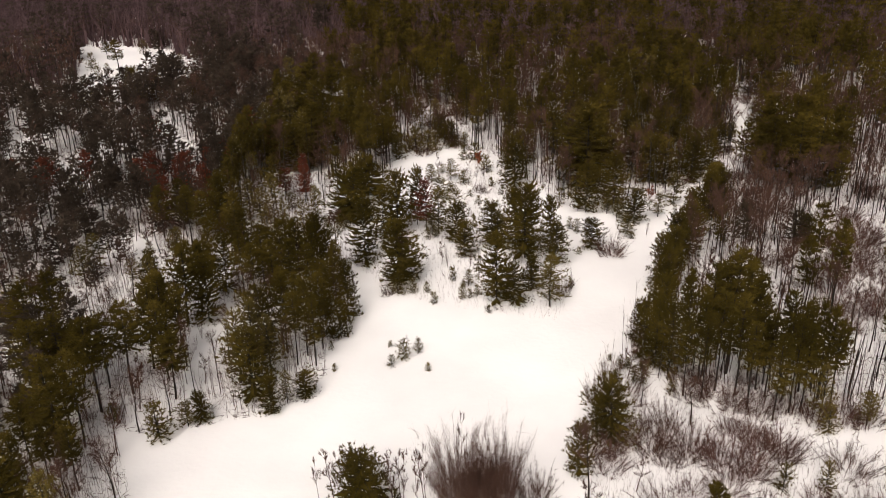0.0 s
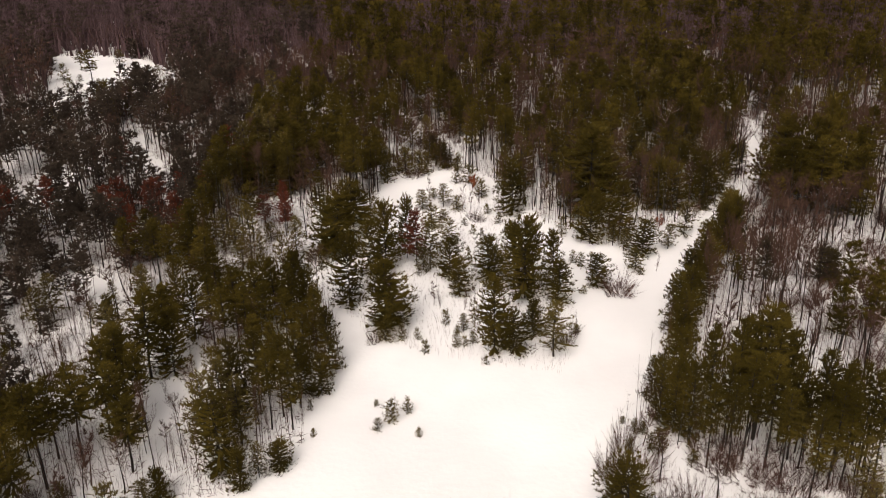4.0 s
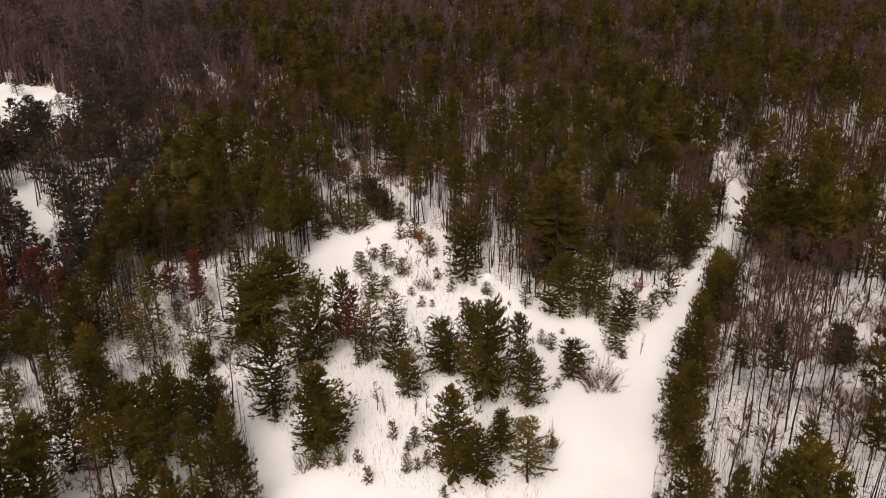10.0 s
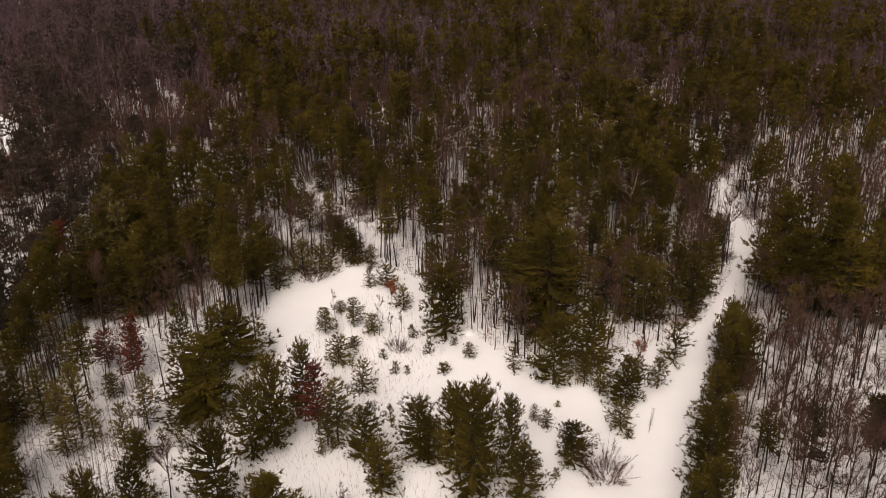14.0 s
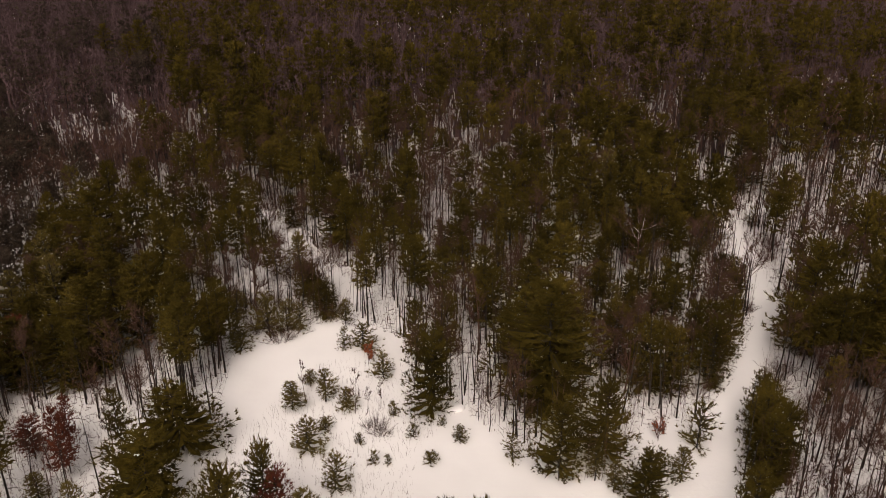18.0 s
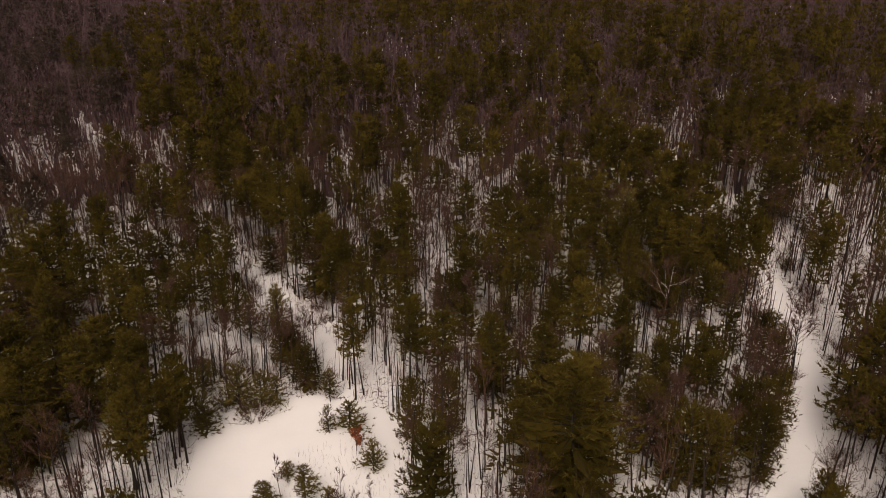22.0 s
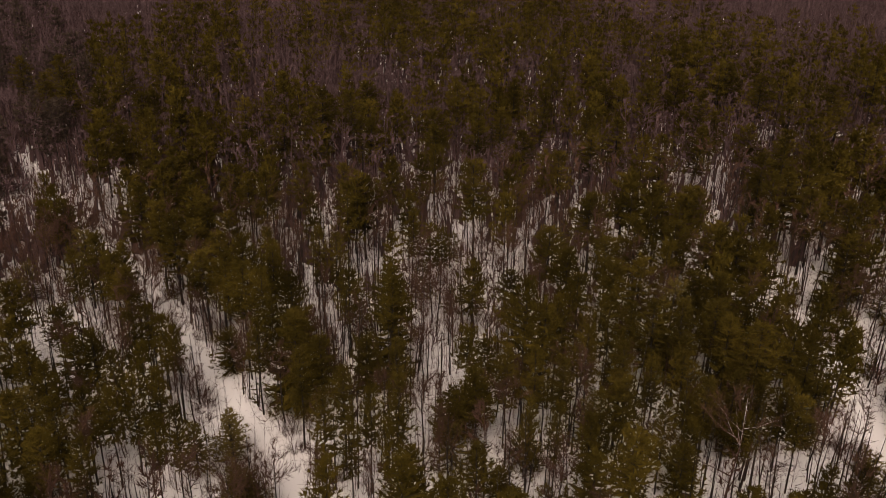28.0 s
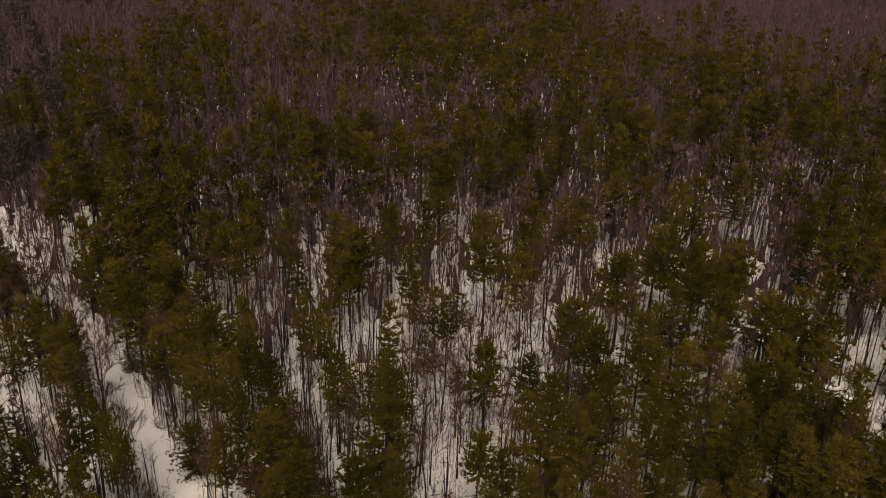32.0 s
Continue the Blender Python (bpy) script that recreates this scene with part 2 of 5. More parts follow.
def pine(seed, tall, bare, reach, shape, lod=0, snow=0.05, thin=1.0, tiers=1.0):
    """A pine of that height: a trunk, and a crown of boughs set with needle tufts. bare: the share of trunk below the crown;
    shape: 0 a cone, 1 a rounded head; tiers: how far the boughs stand in storeys with gaps between them."""
    rng = np.random.default_rng(seed)
    lean = rng.normal(0, 0.015, 2)
    r0 = 0.0085 * tall + 0.02
    zs = np.linspace(0, tall, 7 if lod < 1 else 4 if lod < 2 else 2)
    spine = np.stack([lean[0] * zs + 0.06 * np.sin(zs * 0.6 + seed), lean[1] * zs + 0.06 * np.cos(zs * 0.5 + seed), zs], 1)
    trunk, limbs = tube(spine, r0 * (1 - zs / tall * 0.9), 5 if lod < 1 else 3), []
    stout = tall > 10
    gap = (0.62, 0.95, 1.5, 2.0)[lod] * (tall / 12) ** 0.5 * tiers
    size = 0.55 + 0.45 * min(1, tall / 9)
    places, ways, hearts = [], [], []
    lobes = rng.uniform(0, 6.283, 3)
    z = bare * tall
    while z < tall - 0.12 * size:
        s = max(0.0, (z / tall - bare) / (1 - bare))
        cone, head = (1 - s) ** 0.75 * min(1, 0.6 + s * 1.8), math.sqrt(max(0, 1 - (1.5 * s - 0.52) ** 2))
        far = reach * ((1 - shape) * cone + shape * head) * rng.uniform(0.78, 1.12) + 0.1
        count = max(3, int(round((7.0, 5.6, 4.4, 3.8)[lod] * (0.75 + 0.25 * thin))))
        turn = rng.uniform(0, 6.28)
        for b in range(count):
            if rng.random() < 0.12:
                continue
            a = turn + b * 6.283 / count + rng.normal(0, 0.28)
            lobe = 1 + 0.2 * math.sin(a + lobes[0] + s * 2.5) + 0.15 * math.sin(2 * a + lobes[1] - s * 4)
            ln = far * lobe * rng.uniform(0.8, 1.1)
            rise = -0.05 + (0.95 - 0.35 * shape) * s ** 1.4 + rng.normal(0, 0.12)
            flat = np.array([math.cos(a), math.sin(a), 0])
            side = np.array([-flat[1], flat[0], 0])
            root = np.array([np.interp(z, zs, spine[:, 0]), np.interp(z, zs, spine[:, 1]), z + rng.normal(0, 0.12)])
            tip = root + ln * (flat * math.cos(rise) + np.array([0, 0, math.sin(rise)]))
            if lod < 1 and ln > 0.45:
                limbs += tube([root, tip * 0.86 + root * 0.14], [0.016 + 0.009 * ln, 0.008], 3)
            # the flat bough that bears the tufts
            end = root + (tip - root) * rng.uniform(0.62, 0.86)
            knee, dip = root + (end - root) * rng.uniform(0.5, 0.72), np.array([0, 0, -0.06 * ln])
            w = ln * rng.uniform(0.07, 0.13) * (0.6 + 0.4 * thin) * (1.25 if stout else 1, 1.25, 1.5, 1.7)[lod]
            hearts += [(root, knee + side * w + dip, end), (root, end, knee - side * w + dip)]
            m = max(2, int(round((1.4 + ln * (3.5 if stout else 2.9, 1.9, 1.4, 1.1)[lod]) * thin * (1.0 if stout or lod else 1.22))))
            u = 1 - (0.78 if stout else 0.68) * rng.random(m) ** 1.3
            u[0] = 1.0
            off = rng.normal(0, 0.24, m) * ln * (1.12 - 0.6 * u)
            pts = root + (tip - root) * u[:, None] + side * off[:, None]
            pts[:, 2] += rng.normal(0.02, 0.07, m) + 0.14 * ln * (u - 0.4) ** 2
            places.append(pts)
            out = flat * 0.8 + np.array([0, 0, 0.55 + 0.5 * s])
            ways.append(np.tile(out, (m, 1)) + side * (off * 0.7)[:, None] + rng.normal(0, 0.25, (m, 3)))
        z += gap * rng.uniform(0.8, 1.2) * (0.72 if s > 0.7 else 1)
    places.append(np.repeat([[spine[-1][0], spine[-1][1], tall - 0.15]], 2, 0))
    ways.append(np.array([[0, 0, 1.0]] * 2))
    places, ways = np.concatenate(places), np.concatenate(ways)
    long, wide, k = ((0.66, 0.14, 5) if stout else (0.5, 0.085, 7), (0.95, 0.28, 4), (1.1, 0.4, 4), (1.5, 0.62, 3))[lod]
    green = np.concatenate([tufts(rng, places, ways, long * size, wide * size, k, 0.62), np.array(hearts)])
    pick = rng.random(len(places)) < snow
    lumps = places[pick] + np.array([0, 0, 0.16]) + rng.normal(0, 0.1, (pick.sum(), 3))
    flat_way = np.concatenate([rng.normal(0, 1, (len(lumps), 2)), np.zeros((len(lumps), 1))], 1) if len(lumps) else np.zeros((0, 3))
    white = sprays(rng, lumps, flat_way, 0.11, 0.05, 3, 0.5) if len(lumps) else np.zeros((0, 3, 3))
    if bare > 0.2 and lod < 1:  # dead snags on the bare trunk
        for k in range(int(20 * thin)):
            zz = rng.uniform(0.12, bare) * tall
            a, ln = rng.uniform(0, 6.28), rng.uniform(0.4, 1.5)
            root = np.array([np.interp(zz, zs, spine[:, 0]), np.interp(zz, zs, spine[:, 1]), zz])
            trunk += tube([root, root + ln * np.array([math.cos(a), math.sin(a), rng.normal(0, 0.2)])], [0.022, 0.006], 3)
    if limbs:  # the core from which the boughs spring
        zc = np.linspace(bare * tall - 0.3 if bare * tall > 0.4 else 0.1, tall * 0.97, 6)
        core = np.stack([np.interp(zc, zs, spine[:, 0]), np.interp(zc, zs, spine[:, 1]), zc], 1)
        limbs += tube(core, r0 * (1 - zc / tall * 0.9) * 0.8, 3)
    limbs = np.array(limbs).reshape(-1, 3, 3)
    crown = np.concatenate([green, white, limbs])
    which = np.repeat([0, 1, 2], [len(green), len(white), len(limbs)])
    return np.array(trunk), crown, which


def blades(rng, root, tip, width):
    """One slim triangle along each way from root to tip."""
    way = tip - root
    across = unit(np.cross(way, rng.normal(0, 1, way.shape)))
    return np.stack([root - across * width / 2, root + across * width / 2, tip], 1)


def bare_tree(seed, tall, reach, lod=0, low=0.3, wide=0.0, leaves=0, many=1.0, laden=False):
    """A leafless tree: a trunk that parts into rising limbs, which part into branches and fine twigs. wide: how far the limbs lie flat."""
    rng = np.random.default_rng(seed)
    zs = np.linspace(0, tall * 0.9, 6 if lod < 2 else 3)
    sway = rng.normal(0, 0.035, 2)
    spine = np.stack([sway[0] * zs + 0.16 * np.sin(zs * 0.5 + seed), sway[1] * zs + 0.16 * np.cos(zs * 0.45 + seed), zs], 1)
    wood = tube(spine, (0.0085 * tall + 0.018) * (1 - zs / tall * 0.95), 5 if lod < 1 else 3)
    limbs, fine, bearing = [], [], []
    for k in range(int((13, 9, 6)[lod] * many)):
        s = low + (0.93 - low) * rng.random() ** 0.85
        z = tall * s
        a, ln = rng.uniform(0, 6.28), reach * rng.uniform(0.65, 1.2) * (1.25 - s * 0.8)
        rise = rng.uniform(0.55, 1.15) * (1 - wide)
        root = np.array([np.interp(z, zs, spine[:, 0]), np.interp(z, zs, spine[:, 1]), z])
        flat = np.array([math.cos(a), math.sin(a), 0])
        mid = root + ln * 0.5 * (flat * math.cos(rise) + np.array([0, 0, math.sin(rise)]))
        tip = mid + ln * 0.6 * (flat * math.cos(rise + 0.25) + np.array([0, 0, math.sin(rise + 0.25)]))
        if lod < 2:
            joints = [root, mid, tip] if lod < 1 else [root, tip]
            limbs += tube(joints, ([0.014 + 0.010 * ln, 0.024, 0.008] if lod < 1 else [0.012 + 0.009 * ln, 0.01]), 3)
        else:
            fine.append(blades(rng, root[None], tip[None], 0.09))
        bearing.append(blades(rng, np.array([root, mid]), np.array([mid, tip]), 0.028))
        m = (6, 4, 2)[lod]
        u = rng.uniform(0.25, 1, (m, 1))
        at = np.where(u < 0.5, root + (mid - root) * u * 2, mid + (tip - mid) * (u * 2 - 1))
        way = unit(unit(tip - root) + rng.normal(0, 0.42, (m, 3)) + np.array([0, 0, 0.25]))
        grow = ln * rng.uniform(0.35, 0.6, (m, 1)) * (1.15 - 0.45 * u)
        ends = at + way * grow
        fine.append(blades(rng, at, ends, (0.036, 0.05, 0.15)[lod]))
        q = (11, 8, 3)[lod]
        v = rng.uniform(0.2, 1, (m * q, 1))
        at2, way2, grow2 = np.repeat(at, q, 0), np.repeat(way, q, 0), np.repeat(grow, q, 0)
        start = at2 + way2 * grow2 * v
        out = unit(way2 + rng.normal(0, 0.5, (m * q, 3)) + np.array([0, 0, 0.2]))
        fine.append(blades(rng, start, start + out * (0.25 * ln + 0.25) * rng.uniform(0.5, 1.2, (m * q, 1)), (0.028, 0.045, 0.26)[lod]))
    top = np.repeat(spine[-1][None], 7, 0)
    fine.append(blades(rng, top, top + tall * 0.11 * unit(np.array([0, 0, 1.0]) + rng.normal(0, 0.35, (7, 3))), 0.03))
    twigs = np.concatenate(fine + ([np.array(limbs)] if limbs else []))
    if laden:  # snow along the limbs
        crust = np.concatenate([b for b in bearing]) + np.array([0, 0, 0.03])
        return np.array(wood), np.concatenate([twigs, crust]), np.repeat([0, 1], [len(twigs), len(crust)])
    if leaves:
        spots = np.concatenate(fine)[rng.integers(0, sum(map(len, fine)), leaves)].mean(1)
        dry = sprays(rng, spots, rng.normal(0, 1, spots.shape), 0.22, 0.16, 1, 0.5)
        return np.array(wood), np.concatenate([twigs, dry]), np.repeat([0, 1], [len(twigs), len(dry)])
    return np.array(wood), twigs, None


def shrub(seed, tall, wide, stems=38, twigs=7, fan=0.8, thick=0.014, fine_at=0.019):
    rng = np.random.default_rng(seed)
    wood, fine = [], []
    for k in range(stems):
        a, r = rng.uniform(0, 6.28), wide * math.sqrt(rng.random()) * 0.4
        root = np.array([r * math.cos(a), r * math.sin(a), -0.1])
        out = np.array([math.cos(a), math.sin(a), 0]) * rng.uniform(0.05, fan) + rng.normal(0, 0.25 * fan, 3)
        tip = root + (out + np.array([0, 0, 1])) * tall * rng.uniform(0.45, 1)
        wood += tube([root, tip], [thick, 0.4 * thick], 3)
        u = rng.uniform(0.25, 1, twigs)
        fine.append(sprays(rng, root + (tip - root) * u[:, None], np.tile(tip - root, (twigs, 1)), tall * 0.28, fine_at, 2, 0.55))
    return np.array(wood), np.concatenate(fine), None


# ---- the kinds of plants ----
class Kind:
    """One grown shape: meshes for a thing of its own, and bare triangles for the joined woods."""

    def __init__(self, name, made, bark, leaf, crown_name="crown"):
        self.name, self.crown_name = name, crown_name
        self.trunk_mesh = mesh_of(name + "_trunk", made[0], [bark])
        self.bough_mesh, tris, which = None, made[1], made[2]
        if len(leaf) == 3:  # a pine: its boughs are a part of their own
            self.bough_mesh = mesh_of(name + "_boughs", tris[which == 2], [leaf[2]])
            tris, which, leaf = tris[which < 2], which[which < 2], leaf[:2]
        self.crown_mesh = mesh_of(name + "_crown", tris, leaf, which)


def pines(name, seeds, leaf=NEEDLE, **how):
    return [Kind(name, pine(s, **how), BARK, [leaf, CLUMP, BARK]) for s in seeds]


TALL = (pines("tall_pine", (1, 2), tall=15, bare=0.48, reach=2.25, shape=0.5, snow=0.004, tiers=1.1)
        + pines("tall_pine", (3, 4), tall=15, bare=0.38, reach=2.45, shape=0.35, snow=0.004, tiers=1.3)
        + pines("tall_pine", (5, 6), tall=15, bare=0.52, reach=2.3, shape=0.7, snow=0.004))
BIG = pines("broad_pine", range(11, 14), tall=14, bare=0.08, reach=4.1, shape=0.4, snow=0.008, tiers=1.1)
MID = pines("round_pine", range(21, 26), tall=9, bare=0.09, reach=3.1, shape=0.62, snow=0.03)
THIN = pines("thin_pine", range(31, 34), leaf=NEEDLE_YOUNG, tall=9, bare=0.22, reach=1.6, shape=0.5, snow=0.12, thin=0.6)
YOUNG = pines("young_pine", range(41, 45), leaf=NEEDLE_YOUNG, tall=4, bare=0.02, reach=1.35, shape=0.4, snow=0.03, thin=0.62)
SEEDLING = pines("pine_seedling", range(51, 54), leaf=NEEDLE_YOUNG, tall=1.5, bare=0.03, reach=0.55, shape=0.3, snow=0.03, thin=0.5)
RUST = pines("rusty_pine", range(61, 63), leaf=NEEDLE_RUST, tall=9, bare=0.3, reach=2.0, shape=0.5, snow=0.08, thin=0.8)
OAK = [Kind("oak_tree", bare_tree(s, 10, 4.2, 0, 0.25, 0.45, laden=True), TWIG, [TWIG, CLUMP], "crown") for s in (64, 65)]
OAKBUSH = [Kind("oak_bush", bare_tree(66, 2, 0.9, 0, 0.1, 0.2, 420), TWIG, [TWIG, OAK_LEAF], "crown")]
OAKRED = [Kind("oak_bush", bare_tree(67, 2, 1.0, 0, 0.1, 0.2, 130), TWIG, [TWIG_RED, OAK_LEAF], "crown")]
BIRCH = [Kind("birch_tree", bare_tree(68, 9, 1.9), TWIG_PALE, [TWIG_PALE], "crown")]
ROUND = pines("brown_pine", (69,), leaf=NEEDLE_BROWN, tall=9, bare=0.5, reach=2.1, shape=0.9, snow=0.01)
WIDE = [Kind("spreading_tree", shrub(70, 8, 5.0, 190, 16, 0.6, 0.014, 0.022), TWIG, [TWIG], "crown")]
BARE = [Kind("bare_tree", bare_tree(s, 11, 2.9, 0, 0.42, many=1.15), BARK, [TWIG], "crown") for s in range(71, 77)]
SLIM = [Kind("bare_sapling", bare_tree(s, 6, 1.3, 1, 0.25), TWIG, [TWIG], "crown") for s in range(81, 84)]
SPRIG = [Kind("bare_sapling", shrub(s, 6, 0.12, 5, 12, 0.18, 0.022), TWIG, [TWIG], "crown") for s in (84, 85, 86)]
BUSH = [Kind("shrub", shrub(s, 2.2, 2.4, 56, 10, 0.9, 0.010), TWIG, [TWIG], "crown") for s in range(91, 94)]
REDBUSH = [Kind("shrub", shrub(s, 2.0, 2.6, 60, 10, 0.9, 0.010), TWIG_RED, [TWIG_RED], "crown") for s in range(95, 97)]
TALL_MID = [pine(s, 15, 0.48, 2.25, 0.5, 1, 0.002) for s in range(101, 105)]
UNDER = [pine(s, 7, 0.08, 2.3, 0.6, 1, 0.006) for s in range(105, 109)]
TALL_FAR = [pine(s, 15, 0.42, 2.3, 0.5, 2, 0.0) for s in range(111, 115)]
TALL_FARTHEST = [pine(s, 15, 0.35, 2.5, 0.5, 3, 0.0) for s in range(115, 119)]
BARE_MID = [bare_tree(s, 11, 2.9, 1, 0.42, many=1.15) for s in range(121, 124)]
BARE_FAR = [bare_tree(s, 11, 2.6, 2, 0.35) for s in range(131, 134)]
BASE = {"tall": 15, "big": 14, "mid": 9, "thin": 9, "young": 4, "seedling": 1.5, "rust": 9, "bare": 11, "slim": 6, "bush": 2.2, "redbush": 2.0,
        "oak": 10, "oakbush": 2, "oakred": 2, "birch": 9, "round": 9, "wide": 8}
KINDS = {"tall": TALL, "big": BIG, "mid": MID, "thin": THIN, "young": YOUNG, "seedling": SEEDLING, "rust": RUST,
         "bare": BARE, "slim": SLIM, "bush": BUSH, "redbush": REDBUSH, "oak": OAK, "oakbush": OAKBUSH, "oakred": OAKRED,
         "birch": BIRCH, "round": ROUND, "wide": WIDE}
SAYS = {"tall": ("tall_pine", "tall dark green pine with a bare lower trunk in snow", "tree", "pines of the forest"),
        "big": ("broad_pine", "broad dark green pine with branches near the ground", "tree", "pines of the forest"),
        "mid": ("pine_tree", "bushy olive green pine dusted with snow in the clearing", "tree", "pines round the clearing"),
        "thin": ("thin_pine", "thin sparse pine flecked with snow at the wood's edge", "tree", "pines round the clearing"),
        "young": ("young_pine", "small bushy green pine standing in open snow", "tree", "young pines in the snow"),
        "seedling": ("pine_seedling", "knee-high pine seedling poking out of snow", "tree", "young pines in the snow"),
        "rust": ("rusty_pine", "half-dead pine with rusty red needles", "tree", "pines of the forest"),
        "bare": ("bare_tree", "leafless grey-brown tree with fine twigs", "tree", "bare trees"),
        "slim": ("bare_sapling", "slim leafless sapling in snow", "tree", "bare trees"),
        "bush": ("shrub", "leafless brown shrub in snow", "shrub", "shrubs"),
        "redbush": ("shrub", "leafless reddish shrub in snow", "shrub", "shrubs"),
        "oak": ("oak_tree", "leafless oak with snow-lined spreading limbs", "tree", "bare trees"),
        "oakbush": ("oak_bush", "low oak bush with orange dry leaves", "shrub", "shrubs"),
        "oakred": ("oak_bush", "low bush with a few reddish dry leaves", "shrub", "shrubs"),
        "birch": ("birch_tree", "pale leafless birch among dark pines", "tree", "bare trees"),
        "round": ("brown_pine", "bare-stemmed pine with a rounded brownish crown", "tree", "pines of the forest"),
        "wide": ("spreading_tree", "leafless tree with a wide fan of stems", "tree", "bare trees")}
dice = random.Random(7)
PLACED = []


def plant(kind, x, y, tall=None, girth=1.0):
    """A plant as a thing of its own: an Empty at its foot, with trunk and crown."""
    shape = dice.choice(SPRIG if kind == "slim" and tall and tall < 3.8 else KINDS[kind])
    name, label, category, group = SAYS[kind]
    k = (tall or BASE[kind] * dice.uniform(0.85, 1.15)) / BASE[kind]
    root = tagged(new(name), label, category, group)
    root.empty_display_size = 0.3
    wide = k ** 0.8 * girth * (1.08 if kind == "tall" else 1.14) * dice.uniform(0.92, 1.08)
    root.matrix_world = pose(x, y, height(x, y) - 0.05, 0, 0, dice.uniform(0, 360)) @ Matrix.Diagonal((wide, wide, k, 1))
    for part_name, me in (("trunk", shape.trunk_mesh), (shape.crown_name, shape.crown_mesh)):
        part = new(part_name, me)
        part.parent = root
        if part_name == "trunk" and shape.bough_mesh:
            new("branchwork", shape.bough_mesh).parent = part
    PLACED.append((x, y, kind))
    return root


# ---- single trees and shrubs, area by area: kind, east, north, height ----
ISLAND = [(-13.6, 127.6), (-7, 117), (-0.6, 113.5), (6.5, 110.5), (15.6, 108), (19.3, 116), (20, 127), (14.2, 136), (10, 142), (12, 152),
          (17, 158), (10, 172), (2, 170), (-4, 162), (-11.5, 152)]
ISLAND_WEST = [
    ("big", -14.7, 144.7, 9.8, 1.59), ("mid", -12.6, 156.1, 7.6, 1.49), ("thin", -8, 175.1, 3.8, 1.6),
    ("mid", -11.3, 126.6, 10.4, 0.85), ("big", -5.8, 120, 10.1, 1.31), ("young", -6, 117.1, 2.7, 1.22),
    ("young", -3.8, 117, 2.2, 0.96), ("seedling", -1.8, 116.9, 1.8, 0.64), ("bush", -7.4, 116.5, 1.7, 0.93),
    ("bare", -5.5, 120.2, 8, 0.84), ("mid", -6.6, 137.9, 10.8, 0.87), ("mid", -8.8, 136.4, 8.6, 0.8),
    ("mid", -3.4, 142.1, 10, 0.6), ("rust", -1.9, 139.5, 8.8, 0.92), ("thin", 0.2, 137.9, 7.8, 1.25),
    ("young", -1.6, 135.8, 1.8, 0.95), ("young", -0.4, 136.5, 1.7, 1.02), ("thin", -1, 137.4, 3.8, 1.56),
    ("mid", 2.9, 134, 6.7, 0.92), ("mid", 4.2, 129.1, 6, 0.85), ("slim", 0.4, 126.2, 3.9, 1.02),
]
ISLAND_WEST_B = [
    ("slim", 1.4, 125.6, 3.5, 0.89), ("slim", 4.7, 124.7, 3.5, 0.89), ("seedling", 2.1, 120.8, 2.1, 0.74),
    ("seedling", -0.7, 113.8, 1.7, 0.84), ("seedling", 6.7, 110.6, 1.2, 0.74),
]
ISLAND_NORTH = [
    ("young", 0.5, 154, 3.9, 1.39), ("young", 3.2, 147.3, 4.4, 1.08), ("thin", -1.1, 161.6, 3.7, 1.6),
    ("thin", 2.7, 162.7, 4.3, 1.47), ("thin", 1, 166.4, 2, 1.6), ("young", 5.3, 173.6, 3, 0.91),
    ("oakbush", 8.1, 169.4, 2.5, 0.77), ("young", 9.6, 166.4, 3.3, 1.18), ("young", 7.6, 173.4, 3.6, 1.49),
    ("seedling", 5.9, 154.4, 1.3, 0.93), ("seedling", 7.3, 150.8, 1.5, 0.93), ("seedling", 8.7, 150.5, 1.1, 0.87),
    ("seedling", 11.8, 154.6, 1.9, 0.76), ("young", 16.6, 153.2, 1.9, 1.29), ("seedling", 15.2, 156.1, 1.1, 0.89),
    ("seedling", 10, 158.9, 1.8, 0.86), ("seedling", 6, 140.9, 2.2, 0.64), ("seedling", 13.1, 149.9, 1.5, 1.19),
    ("young", 5, 161, 2.5, 1.44), ("young", 2.5, 157.3, 1.7, 1.6), ("slim", 0.3, 163.3, 5.3, 0.7),
    ("slim", 5.8, 159.7, 6.1, 0.73),
]
ISLAND_NORTH_B = [
    ("slim", 7.1, 159.6, 3.8, 0.71), ("slim", 8.7, 160.5, 4.3, 0.65), ("bush", 7.7, 156.6, 1.9, 0.83),
    ("bush", 8.5, 155.6, 1.1, 1.15),
]
ISLAND_EAST = [
    ("mid", 8.7, 134.3, 6.7, 0.99), ("mid", 9.4, 133.4, 5.5, 0.9), ("mid", 12.1, 131.3, 9.7, 0.72),
    ("mid", 14.1, 129.8, 11.5, 0.6), ("mid", 17.5, 130, 8.9, 0.6), ("mid", 17.7, 125.4, 6.8, 0.85),
    ("big", 8.1, 113.9, 10.5, 0.87), ("mid", 10.4, 113.2, 6.1, 0.97), ("mid", 13.3, 117, 5.3, 0.86),
    ("thin", 15.3, 112.2, 7.5, 1.52), ("thin", 16, 120.2, 2.1, 1.48), ("thin", 18.9, 117, 1.7, 1.37),
    ("slim", 19.1, 117.8, 3.4, 0.6), ("bush", 17.4, 115.3, 3.3, 0.6), ("thin", 4.3, 118.9, 2.6, 1.38),
    ("young", 3.2, 114.9, 2.5, 0.71), ("young", 3.5, 118.5, 1.2, 0.87), ("seedling", 4.4, 115.2, 1.4, 0.77),
    ("young", 5.4, 115.9, 1.8, 0.83), ("slim", 6.1, 124, 4.3, 0.69),
]
